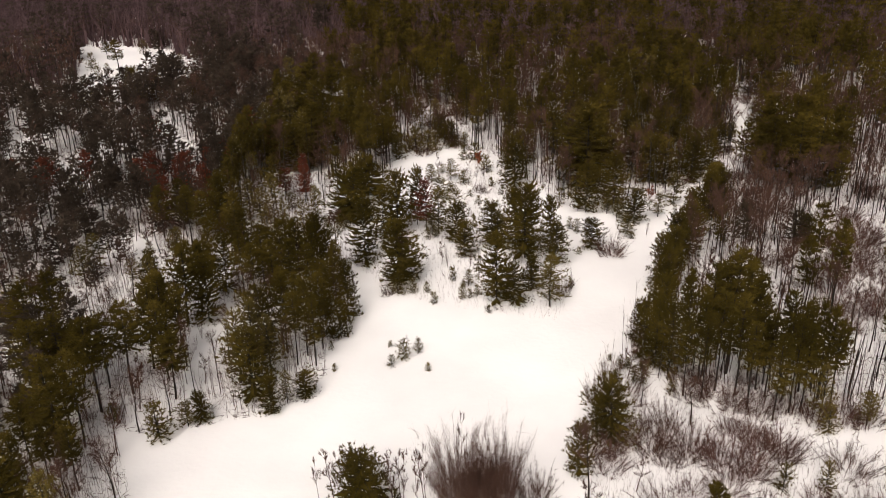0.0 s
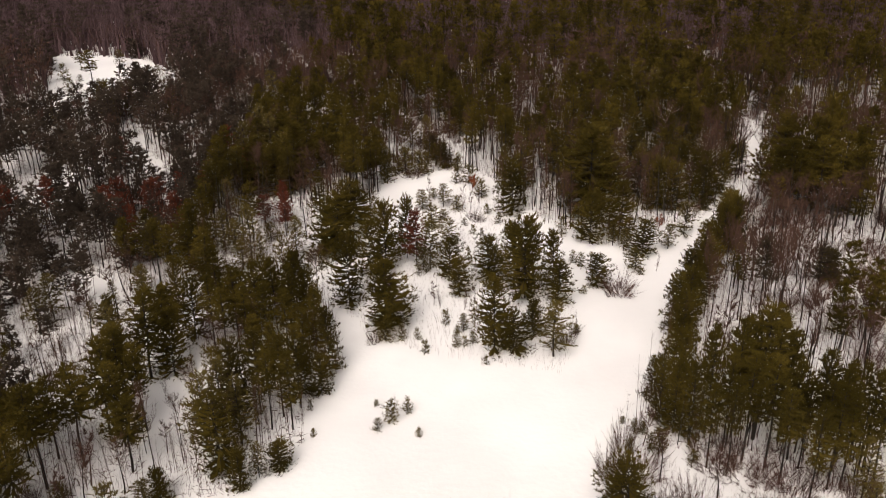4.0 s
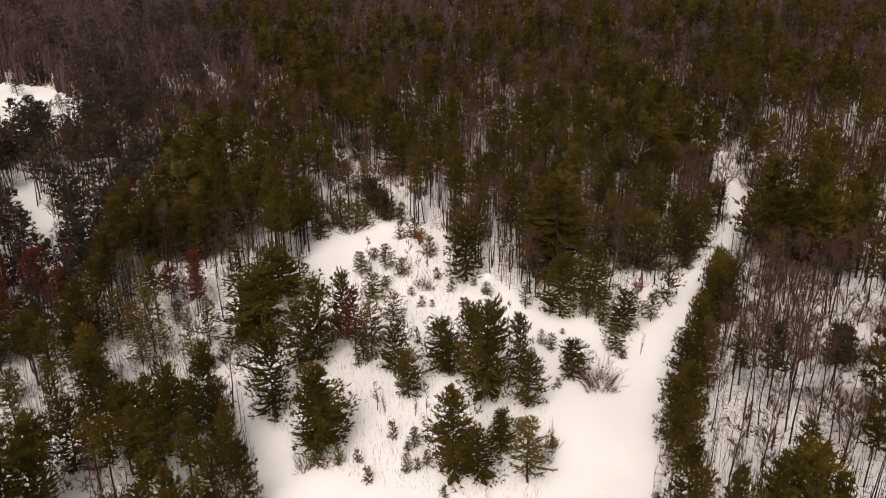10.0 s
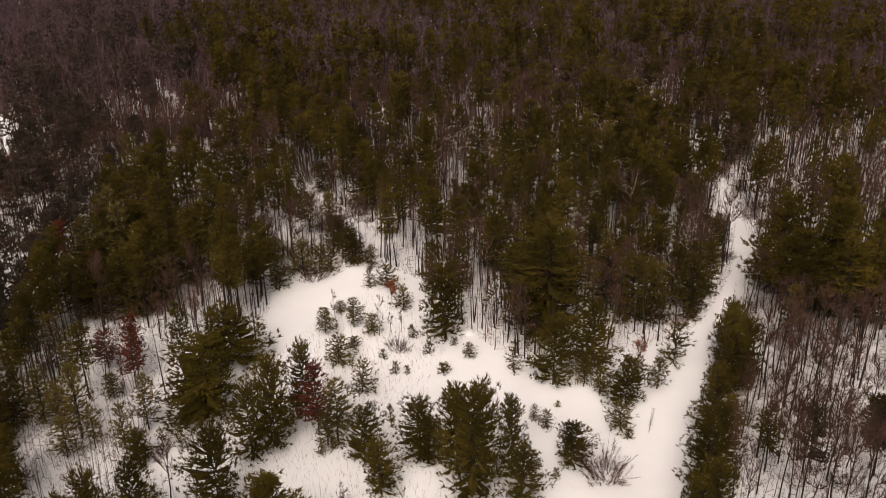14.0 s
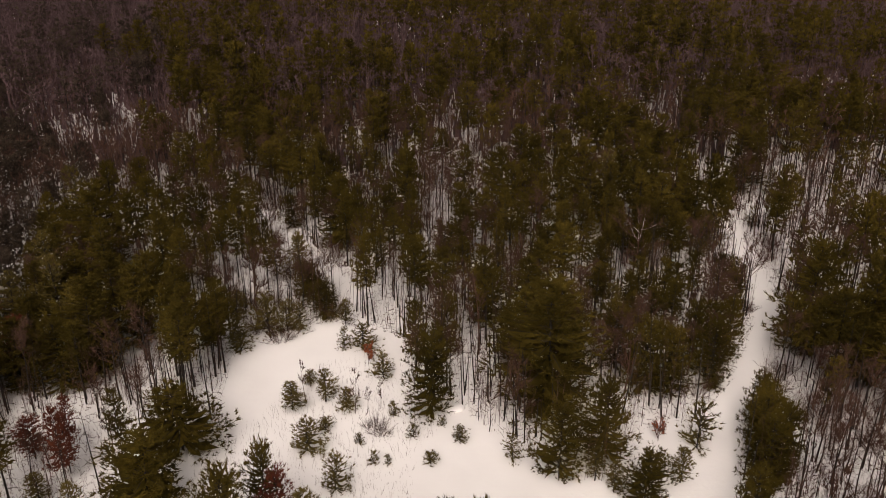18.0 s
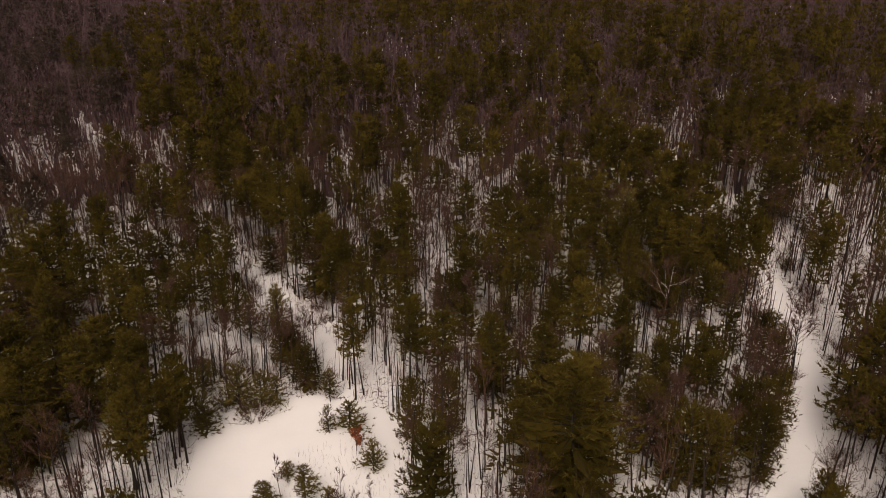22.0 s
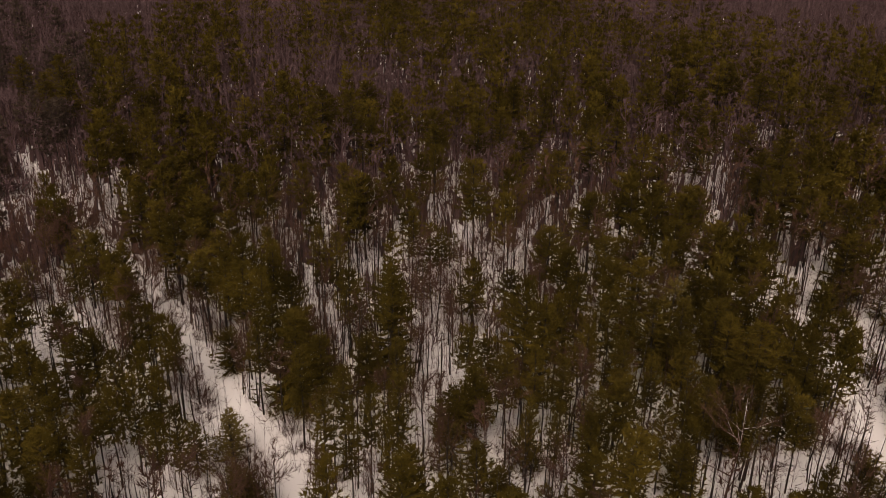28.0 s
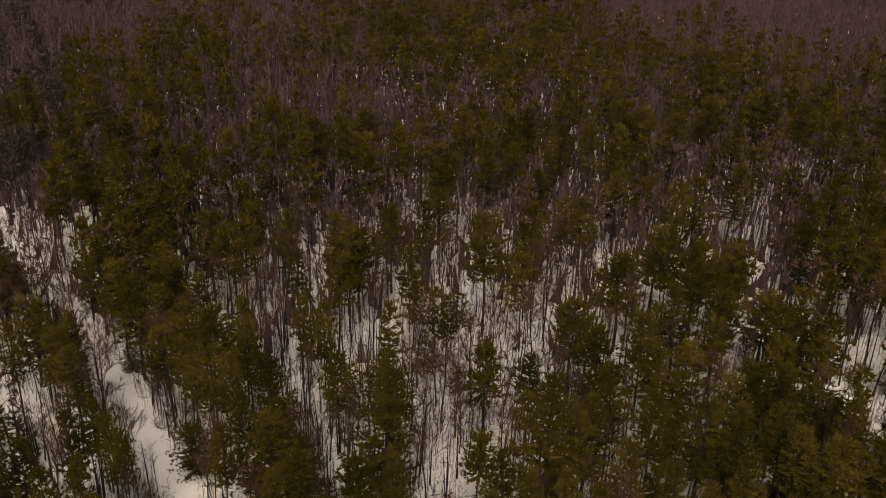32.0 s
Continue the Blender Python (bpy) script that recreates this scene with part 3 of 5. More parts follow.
CLEARING_EAST = [
    ("mid", 14.4, 158.9, 10, 0.94), ("bare", 20, 154.2, 5.7, 0.85), ("bare", 19.2, 156.5, 5.6, 0.7),
    ("mid", 25.6, 145.7, 8.8, 0.94), ("mid", 30.6, 147.4, 9.5, 0.99), ("young", 21.5, 149.3, 3.2, 0.84),
    ("thin", 29, 144.7, 4, 1.19), ("thin", 30.4, 142.8, 3.7, 1.27), ("mid", 32.9, 141, 5.9, 1.1),
    ("young", 30.8, 136.3, 3.5, 1.23), ("seedling", 31.3, 134.5, 1, 1.2), ("thin", 37.5, 143.3, 4.1, 1.6),
    ("slim", 33.7, 135.1, 3.5, 0.74), ("mid", 24.1, 130.9, 5.1, 1.05), ("bush", 26.4, 128.7, 2.7, 1.3), ("redbush", 27.3, 128.2, 2.2, 1.1),
    ("young", 21.8, 138.9, 2.1, 0.76), ("young", 22.8, 137.3, 2.5, 0.94), ("seedling", 25.1, 141.2, 0.7, 0.95),
    ("seedling", 21.9, 128.7, 1.2, 0.97),
]
FIELD_SOUTH = [
    ("young", -4.6, 99.1, 3, 0.93), ("seedling", -6.5, 102.1, 0.9, 0.89), ("young", -6.1, 97.4, 1.7, 0.84),
    ("young", -2.8, 100.6, 2.1, 0.74), ("seedling", -1.5, 96.1, 1.1, 0.72), ("seedling", -13.2, 96.6, 1.1, 0.6),
    ("seedling", -14, 101.8, 1.3, 0.66), ("slim", -4.4, 99.8, 3.7, 0.66), ("mid", -7.9, 71.8, 6, 1.38),
    ("slim", -4.1, 72.5, 6, 0.78),
    ("slim", -2.1, 72.6, 6, 0.78), ("slim", -11.2, 73.1, 6, 0.79), ("slim", -9.8, 73.2, 6, 0.6),
    ("slim", -5.2, 72.4, 6, 0.6), ("young", 42.3, 82.2, 3.3, 1.16), ("young", 38, 72, 4, 0.78),
    ("young", 34, 72.4, 3.5, 0.87), ("mid", 18.4, 81.8, 7.2, 1.04), ("mid", 13.9, 75.7, 6.7, 0.6),
    ("thin", 16.8, 82.1, 4, 1.11),
]
FIELD_SOUTH_B = [
    ("bush", 20.2, 92.7, 3.5, 0.63), ("bush", 17.9, 88.8, 3.3, 0.6), ("bare", 23, 87.5, 6.7, 0.78),
    ("bare", 27.7, 83.9, 6.4, 1.2), ("bush", 22.2, 79.1, 2.9, 1), ("bush", 26, 78.1, 2.9, 1.17),
    ("redbush", 28.6, 77.1, 3.5, 0.74), ("redbush", 33, 81.6, 2.9, 0.75), ("bush", 24.8, 82.8, 4.4, 0.61),
    ("bush", 21.8, 82.9, 3.7, 0.6), ("redbush", 17.6, 78.4, 2, 0.6),
]
WOOD_SOUTHEAST = [
    ("thin", 46.9, 83, 4.4, 1.31),
]
WOOD_SOUTHWEST = [
    ("young", -31.3, 83.7, 4.4, 1.21),
]
WOOD_WEST = [
    ("rust", -45.5, 157, 8.3, 1.15), ("rust", -51, 155.3, 8.7, 1.12), ("rust", -40.7, 150.9, 8.1, 1.22),
    ("rust", -27.6, 156.6, 5, 1.44), ("rust", -23.5, 153.7, 6.9, 0.82), 
    ("tall", -42.6, 141.5, 9, 1.33),
    ("tall", -45.1, 138.6, 9, 1.31), 
]
WOOD_WEST_NEAR = [
    ("rust", -23.4, 151.6, 9.3, 0.64), ("tall", -28.5, 150, 10, 1.1),
    ("tall", -17.6, 151.7, 11, 0.84), ("tall", -10.3, 169.8, 10.5, 1.03), ("tall", -9.2, 170.5, 11.8, 0.94),
    ("tall", -9.9, 173.3, 11.6, 1.17), ("tall", -13, 163.5, 13.4, 0.98),
]
EAST_WALL = [
    ("mid", 50, 152, 6.2, 0.8), ("mid", 48.2, 148.4, 7.6, 0.76), ("mid", 45.4, 141.3, 8.5, 0.78), ("mid", 40.4, 134, 8.5, 0.91),
    ("mid", 38.3, 127.5, 8.5, 0.86), ("mid", 35.6, 124.8, 8.5, 0.83), ("mid", 33.9, 118.5, 8.5, 0.79),
    ("mid", 32, 116.8, 8, 0.81), ("mid", 31.5, 112.7, 8.5, 0.74), ("mid", 47.3, 142.2, 9, 0.75),
]
NORTH_EDGE = [
    ("big", 27.1, 158.5, 14.7, 1.6), ("young", 41.4, 148.4, 5.8, 0.96), ("oakred", 37.5, 150.2, 2.6, 0.73),
    ("tall", 8.6, 178.8, 13.1, 0.88), ("mid", 56.8, 179.4, 7, 0.71), ("mid", 56.7, 174.8, 7, 0.69),
    ("mid", 52.4, 165.6, 8, 0.65), ("mid", 48.9, 163.1, 9, 0.87), ("mid", 47.3, 159.1, 9, 0.72),
    ("mid", 46.5, 163.7, 9, 0.74), ("big", 62.8, 166.3, 14.6, 1.02), ("mid", 46.9, 145.6, 8.4, 0.8),
    ("big", 65.2, 156.8, 16.6, 0.84), ("big", 72.9, 159.1, 14, 0.8), ("mid", 57.9, 131.5, 4.9, 1.03), ("mid", 69.6, 154.6, 11, 0.66), ("tall", 71.5, 192.9, 12, 0.95), ("oak", 45.6, 182.2, 12.4, 0.96),
    ("mid", 24.2, 177.7, 8, 1.21), ("mid", 32.2, 169.9, 9, 1.37), ("mid", 17.8, 170.6, 8, 0.81),
    ("mid", 13.9, 169.9, 8, 0.66), ("mid", 37.4, 164.7, 9, 0.85),
]
NORTH_EDGE_B = [
    ("mid", 39.3, 159.8, 9, 0.94), ("mid", 41.8, 158.4, 9, 0.82), ("mid", 25.3, 168.2, 8, 0.93),
    ("mid", 29.5, 173.7, 9, 0.76), ("thin", 0, 195, 6.3, 1.27), ("young", 1.1, 188.3, 5, 1.23),
    ("mid", 3.1, 182.7, 5, 1.3), ("thin", 5.8, 179, 4.1, 1.12),
]
NORTH_STAND = [
    ("tall", 16, 182, 11, 1),
]
NORTH_WEST = [
    ("big", -27.8, 183.2, 11, 1.49), ("big", -29.2, 201.8, 13, 1.35), ("tall", -27.5, 208.4, 14, 1.35),
    ("tall", -22.8, 197.9, 13, 1.33), ("tall", -18.7, 193.3, 12, 1.19), ("mid", -15.3, 180.9, 9, 0.93),
    ("tall", -22.1, 204.8, 13, 0.87), ("mid", -11.4, 177, 6, 0.72), ("tall", -25.7, 190.9, 12, 1.36),
    ("tall", -18.3, 184.5, 10, 1.12), ("mid", -20, 178.2, 9, 0.92), ("mid", -27.5, 169.6, 9, 1),
    ("tall", -34.2, 195.5, 12, 1.07), ("bush", -3.9, 187.2, 2.7, 0.85), ("bush", -6.8, 186.5, 2.5, 0.9),
    ("bush", -9, 188.3, 2.5, 0.91),
]
PINES_AHEAD = [
    ("tall", 12, 279.9, 16, 1.52), ("tall", 17.8, 277.8, 16, 1.1), ("tall", 31.1, 268, 15, 1.26),
    ("tall", 37.5, 283.9, 15, 1.11), ("tall", 40.6, 279.5, 15, 1.09), ("tall", 43, 270.7, 14, 1.16),
    ("tall", 51.6, 277.1, 15, 1.2), ("tall", 57.6, 269.5, 14, 0.93), ("tall", 73.1, 279.9, 15, 1.27),
    ("tall", 80.7, 274.9, 15, 1.26),
]
PINES_AHEAD_B = [
    ("tall", 80, 265.6, 14, 1.15),
]
LEFT_AHEAD = [
    ("thin", 24.6, 198.1, 8, 1.41), ("thin", -19.7, 231.6, 11, 1.4),
]
LEFT_AHEAD_B = [
    ("tall", -13.1, 285.2, 15, 1.22),
]
BACK_AHEAD = [
    ("tall", -8.8, 272.6, 15, 0.68), ("tall", -18.6, 282.4, 15, 1.1), ("tall", -1.2, 277.9, 15, 1.06),
    ("tall", -27.1, 287.9, 15, 1.34), ("tall", -37.7, 307.2, 16, 1.43), ("tall", -25.7, 306.5, 16, 1.2),
    ("tall", -19.3, 310.4, 16, 1.43), ("tall", 98, 284.3, 15, 1.6), ("tall", 108.6, 276.2, 15, 1.46),
    ("tall", 100.4, 275.1, 15, 1.21), ("tall", 21.3, 287.8, 15, 1.31), ("tall", 25.5, 280.7, 15, 0.9),
    ("tall", 48.9, 285.9, 15, 0.95), ("tall", 83.5, 291.1, 15, 1.25), ("tall", 95.2, 294.5, 15, 1.53),
    ("tall", 70.4, 287.9, 14, 1.27), ("tall", 61.5, 305.3, 15, 1.29), ("tall", 72, 309.3, 15, 1.34),
]
EAST_TALL = [
    ("tall", 64.4, 156.8, 17, 1.06), ("tall", 66.9, 150.4, 16, 1.08), ("tall", 77.3, 163.9, 16, 1),
]
NORTH_THICKET = [
    ("young", -7.6, 175.2, 4.9, 1.06), ("thin", -8.2, 182.4, 4.7, 1.6), ("young", -4.1, 179.1, 5.3, 1.26),
    ("young", -1.8, 179.1, 4.6, 1.14), ("young", -0.2, 179.1, 4.1, 0.97), ("thin", -0.2, 196.3, 6.3, 1.23),
    ("mid", 1.1, 188.5, 5.1, 1.27), ("thin", -3.5, 194.6, 6.1, 1.44), ("bush", -5.9, 180, 2.3, 1.29),
    ("bush", -2.7, 177.5, 2.5, 1.18), ("bush", -9.6, 184, 2.7, 0.97), ("bush", 4.3, 181.9, 3.1, 0.85),
    ("bush", -0.9, 185, 2.3, 1.19), ("bush", -4.8, 184.4, 2.7, 1.06),
]
BRUSH_SOUTHEAST = [
    ("bush", 28.8, 89.7, 3.1, 1.05), ("bush", 31.2, 87.9, 2.7, 1.36), ("redbush", 33.6, 87, 2.5, 1.09),
    ("bush", 35.6, 85.2, 3.3, 1), ("bush", 39.6, 85.7, 3.2, 1.03), ("bush", 41.5, 84, 3.5, 0.95),
    ("redbush", 44.6, 83.8, 3.2, 0.89), ("bush", 46.9, 83.3, 3.5, 0.96),
]
FAR_GLADE = [
    ("young", -96.9, 257.7, 4.3, 1.17), ("young", -91.2, 245.8, 3.6, 1.29), ("young", -92.1, 256, 1.9, 1.21),
    ("mid", -75.3, 223.3, 8, 1.17), ("tall", -87.3, 251.7, 9.1, 1.7), ("tall", -96.3, 269.3, 5, 1.7),
    ("mid", -68.4, 222.3, 7, 1.08), ("thin", -64.9, 223.1, 7, 1.21), ("young", -73.5, 254.5, 3, 0.98),
    ("thin", -86.3, 272.1, 4.7, 1.7), ("thin", -72, 258.3, 3.7, 1.7), ("thin", -63.5, 232.9, 6, 1.64),
    ("young", -80.1, 251.2, 1.6, 1.6), ("mid", -70.8, 215.5, 6, 0.89), ("thin", -83.3, 219.8, 4, 1.7),
    ("thin", -79.5, 218.5, 4, 1.7), ("thin", -84.2, 216.3, 4, 1.7), ("mid", -57.9, 218.7, 7, 1.06),
    ("rust", -46.1, 156.6, 8, 0.93), ("rust", -49, 150.3, 8, 0.89), ("rust", -45.9, 145.3, 8, 0.72),
    ("rust", -32.8, 173, 8, 1.01), ("thin", -66.9, 156.6, 5, 1.34), ("thin", -64.2, 155.3, 5, 1.16),
    ("thin", -55.8, 158.4, 3.9, 1.45),
]
ISLAND_EXTRA = [
    ("mid", 13.3, 127.8, 11.6, 0.79),
]
WOOD_SOUTHWEST_NEAR = [
    ("thin", -39.7, 126.9, 6.6, 1.01), ("thin", -44.5, 128.3, 4, 0.94), ("tall", -34.2, 109.1, 12.2, 1.36),
    ("tall", -33.1, 112.4, 10.5, 1.2), ("tall", -32.6, 114.6, 10.1, 1.08), ("mid", -34.5, 125.3, 9, 0.55),
    ("tall", -31.5, 129, 11, 1.28), ("tall", -28, 122.5, 11, 1.21), ("tall", -27.4, 114.8, 11, 1),
    ("tall", -25, 117.4, 11, 1.1), ("tall", -22.5, 118.4, 11, 1.11), ("tall", -20.1, 119, 11, 1.01),
    ("tall", -17.9, 116.9, 11, 0.99), ("tall", -25.6, 113.2, 10, 1.04), ("tall", -23.1, 114.1, 10, 1.05),
    ("tall", -20.5, 113.9, 10, 1.05), ("tall", -17.8, 112.5, 10, 1.04), ("mid", -16, 118.8, 9.5, 0.55),
    ("mid", -14.5, 115, 9, 0.55), ("mid", -12.4, 109.4, 9, 0.6), ("mid", -15.6, 111, 8, 0.61),
    ("mid", -13, 104.8, 5.4, 0.85), ("mid", -22.7, 102.1, 9, 0.93), ("tall", -19.6, 101.3, 11, 0.99),
    ("tall", -17, 100.7, 11, 0.9), ("tall", -15.2, 102.3, 11, 0.81), ("tall", -17.9, 98.3, 10, 0.92),
    ("tall", -15.6, 98.1, 10, 0.89), ("mid", -14.9, 104.7, 7, 0.55), ("thin", -39.1, 111.5, 9, 0.95),
    ("tall", -35.1, 102.1, 11, 1.13), ("tall", -31.9, 98.5, 11, 1.09), ("tall", -33.4, 95.8, 11, 1.06),
    ("bare", -28.9, 118.6, 7.5, 0.59), ("slim", -29, 115.4, 5.2, 0.67), ("slim", -31.5, 105.2, 3.5, 1.04),
    ("bare", -41.6, 120.9, 2.9, 1.6), ("bare", -43, 135.7, 4.4, 1.03), ("bare", -49.4, 137.3, 5, 0.94),
    ("bare", -47.2, 136.4, 5.4, 0.79), ("thin", -19.7, 99.9, 6, 0.8), ("thin", -22.3, 139.2, 6, 1.12),
    ("thin", -20.5, 143, 7, 1.11), ("mid", -20.4, 136.5, 4.3, 0.97), ("young", -18.3, 138.7, 2.9, 0.81),
    ("thin", -25.6, 140.2, 5.3, 1.02), ("thin", -28.2, 138.9, 4.9, 1.3), ("thin", -32.3, 145.7, 7, 1.44),
    ("thin", -27.4, 142.1, 9, 1.36), ("thin", -30.1, 144.2, 6.2, 1.47), ("mid", -36.1, 138.8, 7.4, 0.68),
    ("mid", -32.4, 134.7, 7.4, 0.68), ("slim", -15.4, 137.8, 3.8, 0.95), ("young", -16.4, 138.5, 3.4, 0.56),
    ("rust", -24.4, 158.1, 6.3, 0.78), ("bare", -20.8, 159.9, 7.2, 0.72), ("bare", -19.8, 160.6, 7.6, 0.62),
    ("bare", -27.4, 154.2, 4.9, 1.02), ("bare", -25.8, 154.7, 4.5, 1.1), ("thin", -25.6, 149.9, 3.2, 1.7),
    ("mid", -34.7, 145.9, 7, 0.64), ("mid", -37.5, 147.8, 8, 0.69), ("mid", -16, 91.1, 3.6, 1),
    ("thin", -18, 90, 4.3, 0.96), ("mid", -19.6, 87.9, 5.1, 0.7), ("mid", -22.2, 91.5, 9, 0.91),
    ("thin", -28.7, 85.8, 3.4, 1.26), ("tall", -31.5, 91.4, 8.8, 1.49), ("bare", -29.2, 91.3, 10.4, 0.55),
    ("bare", -27.4, 95.7, 7.1, 0.58), ("bare", -31, 94.6, 4.7, 0.81), ("slim", -28.8, 94.5, 4.7, 0.98),
    ("tall", -36.9, 92.6, 12, 1.28), ("tall", -35.9, 98, 12, 1.17), ("tall", -39.4, 89, 12, 1.24),
    ("tall", -43.2, 90.4, 12, 1.25), ("tall", -45.4, 88.1, 12, 1.38), ("tall", -39, 82.2, 12, 1.16),
    ("tall", -41.7, 81.3, 12, 1.29), ("tall", -39.8, 78.2, 10, 1.3), ("tall", -50.7, 98.6, 12, 1.35),
    ("tall", -48.5, 101.5, 12, 1.21), ("thin", -37.3, 86.6, 2.6, 1.7), ("mid", -27.3, 86.7, 3.8, 0.8),
    ("bush", -40.3, 87.2, 2.3, 0.55), ("bush", -41.9, 84.7, 1.9, 0.71), ("thin", -51.8, 125.1, 6.5, 1.5),
    ("thin", -52.2, 121.5, 6.4, 1.48), ("thin", -45.7, 123, 3.7, 1.39), ("thin", -41.4, 132.4, 4.3, 1.7),
    ("mid", -24.8, 120.1, 9, 0.76), ("mid", -30.8, 118.5, 9, 0.75), ("mid", -21.8, 124, 9, 0.78),
    ("mid", -18.2, 124.8, 9, 0.65), ("mid", -31.5, 109.8, 9, 0.82), ("tall", -35.8, 104.8, 10, 1.24),
]
STAND_SOUTHEAST = [
    ("tall", 34.6, 94.2, 16.3, 1.27), ("tall", 32.4, 94.7, 14.6, 0.83), ("tall", 34.2, 97.4, 13, 0.94),
    ("tall", 37.9, 98.1, 13, 0.95), ("tall", 37.9, 94.6, 13, 0.86), ("tall", 34.3, 89.4, 13, 0.99),
    ("tall", 32.3, 90.5, 13, 0.88), ("tall", 37.1, 90.7, 12, 0.81), ("tall", 40.6, 92.3, 12, 0.96),
    ("tall", 37.6, 89, 11, 0.85), ("tall", 40.9, 88.5, 12, 0.79), ("tall", 43.3, 89.9, 12, 0.8),
    ("tall", 30.6, 92.1, 12, 0.82), ("tall", 38.3, 91.7, 7.4, 1.27), ("tall", 39.3, 88, 11, 0.85),
    ("tall", 40.6, 85.8, 11, 0.83), ("tall", 29.8, 95.7, 13.4, 0.68), ("tall", 29.6, 97.2, 12, 0.72),
    ("mid", 28.3, 102.5, 10.7, 0.55), ("mid", 27.6, 98.5, 11.3, 0.55), ("mid", 25.3, 101.8, 5.7, 0.55),
    ("mid", 25.3, 97.8, 8.4, 0.55), ("mid", 26.2, 95.7, 9.1, 0.55), ("mid", 27.6, 94, 9.8, 0.55),
    ("thin", 28.8, 94.5, 7.1, 0.65), ("bare", 31.4, 96.8, 12.1, 0.55), ("bare", 33.3, 94.2, 8.5, 0.6),
    ("bare", 35.3, 94.5, 6.9, 0.71), ("bare", 51.9, 115.2, 6.4, 1.09), ("slim", 31.5, 93.6, 6.3, 0.66),
    ("bush", 30.5, 93.2, 2.1, 0.61), ("bush", 32.1, 92, 2, 0.79), ("bush", 36.4, 92, 2, 0.79),
    ("thin", 22, 95.5, 2.2, 0.99), ("thin", 22.9, 95.4, 1.8, 1.16), ("thin", 23, 92.2, 2.6, 1.01),
    ("thin", 23.7, 91.6, 3.4, 1.34), ("thin", 20.6, 91.6, 2.5, 1.03), ("thin", 21.1, 97.4, 1.1, 1.23),
    ("young", 26.9, 90, 1.9, 0.85), ("mid", 58.1, 131.2, 4.8, 1.17), ("young", 60.9, 130.7, 1.7, 0.99),
    ("young", 62.5, 126.1, 3, 0.61), ("redbush", 55.7, 120.5, 3.3, 0.55), ("redbush", 56.1, 115, 6.4, 0.55),
    ("redbush", 53.9, 108.8, 3.9, 0.7), ("bare", 36.8, 121, 12.4, 0.55), ("bare", 41.1, 123.9, 12.9, 0.63),
    ("bare", 41.3, 120.3, 14.4, 0.56), ("bare", 40.3, 117, 14.6, 0.55), ("round", 44.7, 122.3, 11, 0.74),
    ("bare", 44.9, 118, 15.5, 0.59), ("bare", 44.6, 115.6, 15.1, 0.66), ("bare", 49.3, 119.5, 12.3, 0.72),
    ("round", 53.2, 124.5, 8.7, 0.81), ("bare", 58.5, 150.3, 9.9, 0.84), ("bare", 61.4, 147.3, 9.5, 0.85),
    ("bare", 63.7, 146, 10.8, 0.76), ("bare", 65.6, 145.3, 11.8, 0.71), ("bare", 64.3, 139.1, 5.6, 1.22),
    ("bare", 52.4, 144.7, 10.5, 0.77), ("bare", 54.2, 144.5, 9.7, 0.82), ("bare", 48.2, 139.7, 12.5, 0.64),
    ("bare", 53.9, 139, 9.4, 0.8), ("bare", 43.2, 132.8, 10.5, 0.69), ("bare", 58.7, 138.4, 6.4, 1.09),
    ("bare", 59.7, 135.7, 7.8, 0.91), ("tall", 43.3, 127.2, 8, 1.1), ("tall", 62.9, 149.5, 15.6, 1.26),
    ("tall", 71, 152.9, 13, 1.44), ("tall", 60.4, 156.3, 13, 1.46), ("bare", 36.7, 118.3, 10.2, 0.62),
    ("slim", 47.3, 121.7, 7.1, 1.04), ("bare", 42.3, 115, 8.1, 0.72), ("bare", 42.5, 119.4, 9, 0.69),
    ("tall", 42, 90.1, 12, 0.88), ("tall", 43.7, 88.7, 12, 0.87), ("tall", 44.1, 86.3, 11, 0.92),
    ("tall", 39.2, 85.7, 12, 0.85), ("tall", 37, 84.3, 11, 0.84), ("tall", 34.8, 86.6, 11, 0.86),
    ("thin", 42.2, 84.3, 7, 0.94), ("tall", 30.2, 88.9, 11, 0.78), ("tall", 28.2, 89.5, 10, 0.79),
]
FOREGROUND = [
    ("wide", 1.6, 71.7, 8, 0.66), ("wide", 5.7, 72.2, 8, 0.56), ("wide", 3.6, 70.8, 7, 0.61),
    ("slim", 2.1, 74, 9, 0.55), ("slim", -5, 71.3, 7, 0.55), ("slim", -3.8, 71.2, 7, 0.55),
    ("slim", -2.6, 71, 6.5, 0.55), ("slim", -1.7, 71.9, 7, 0.55), ("slim", -10.5, 72, 6.5, 0.55),
    ("slim", -12.2, 71.8, 6, 0.55), ("bush", 9.8, 72.4, 3.2, 0.64), ("bush", 8.4, 72, 3.6, 0.55),
]
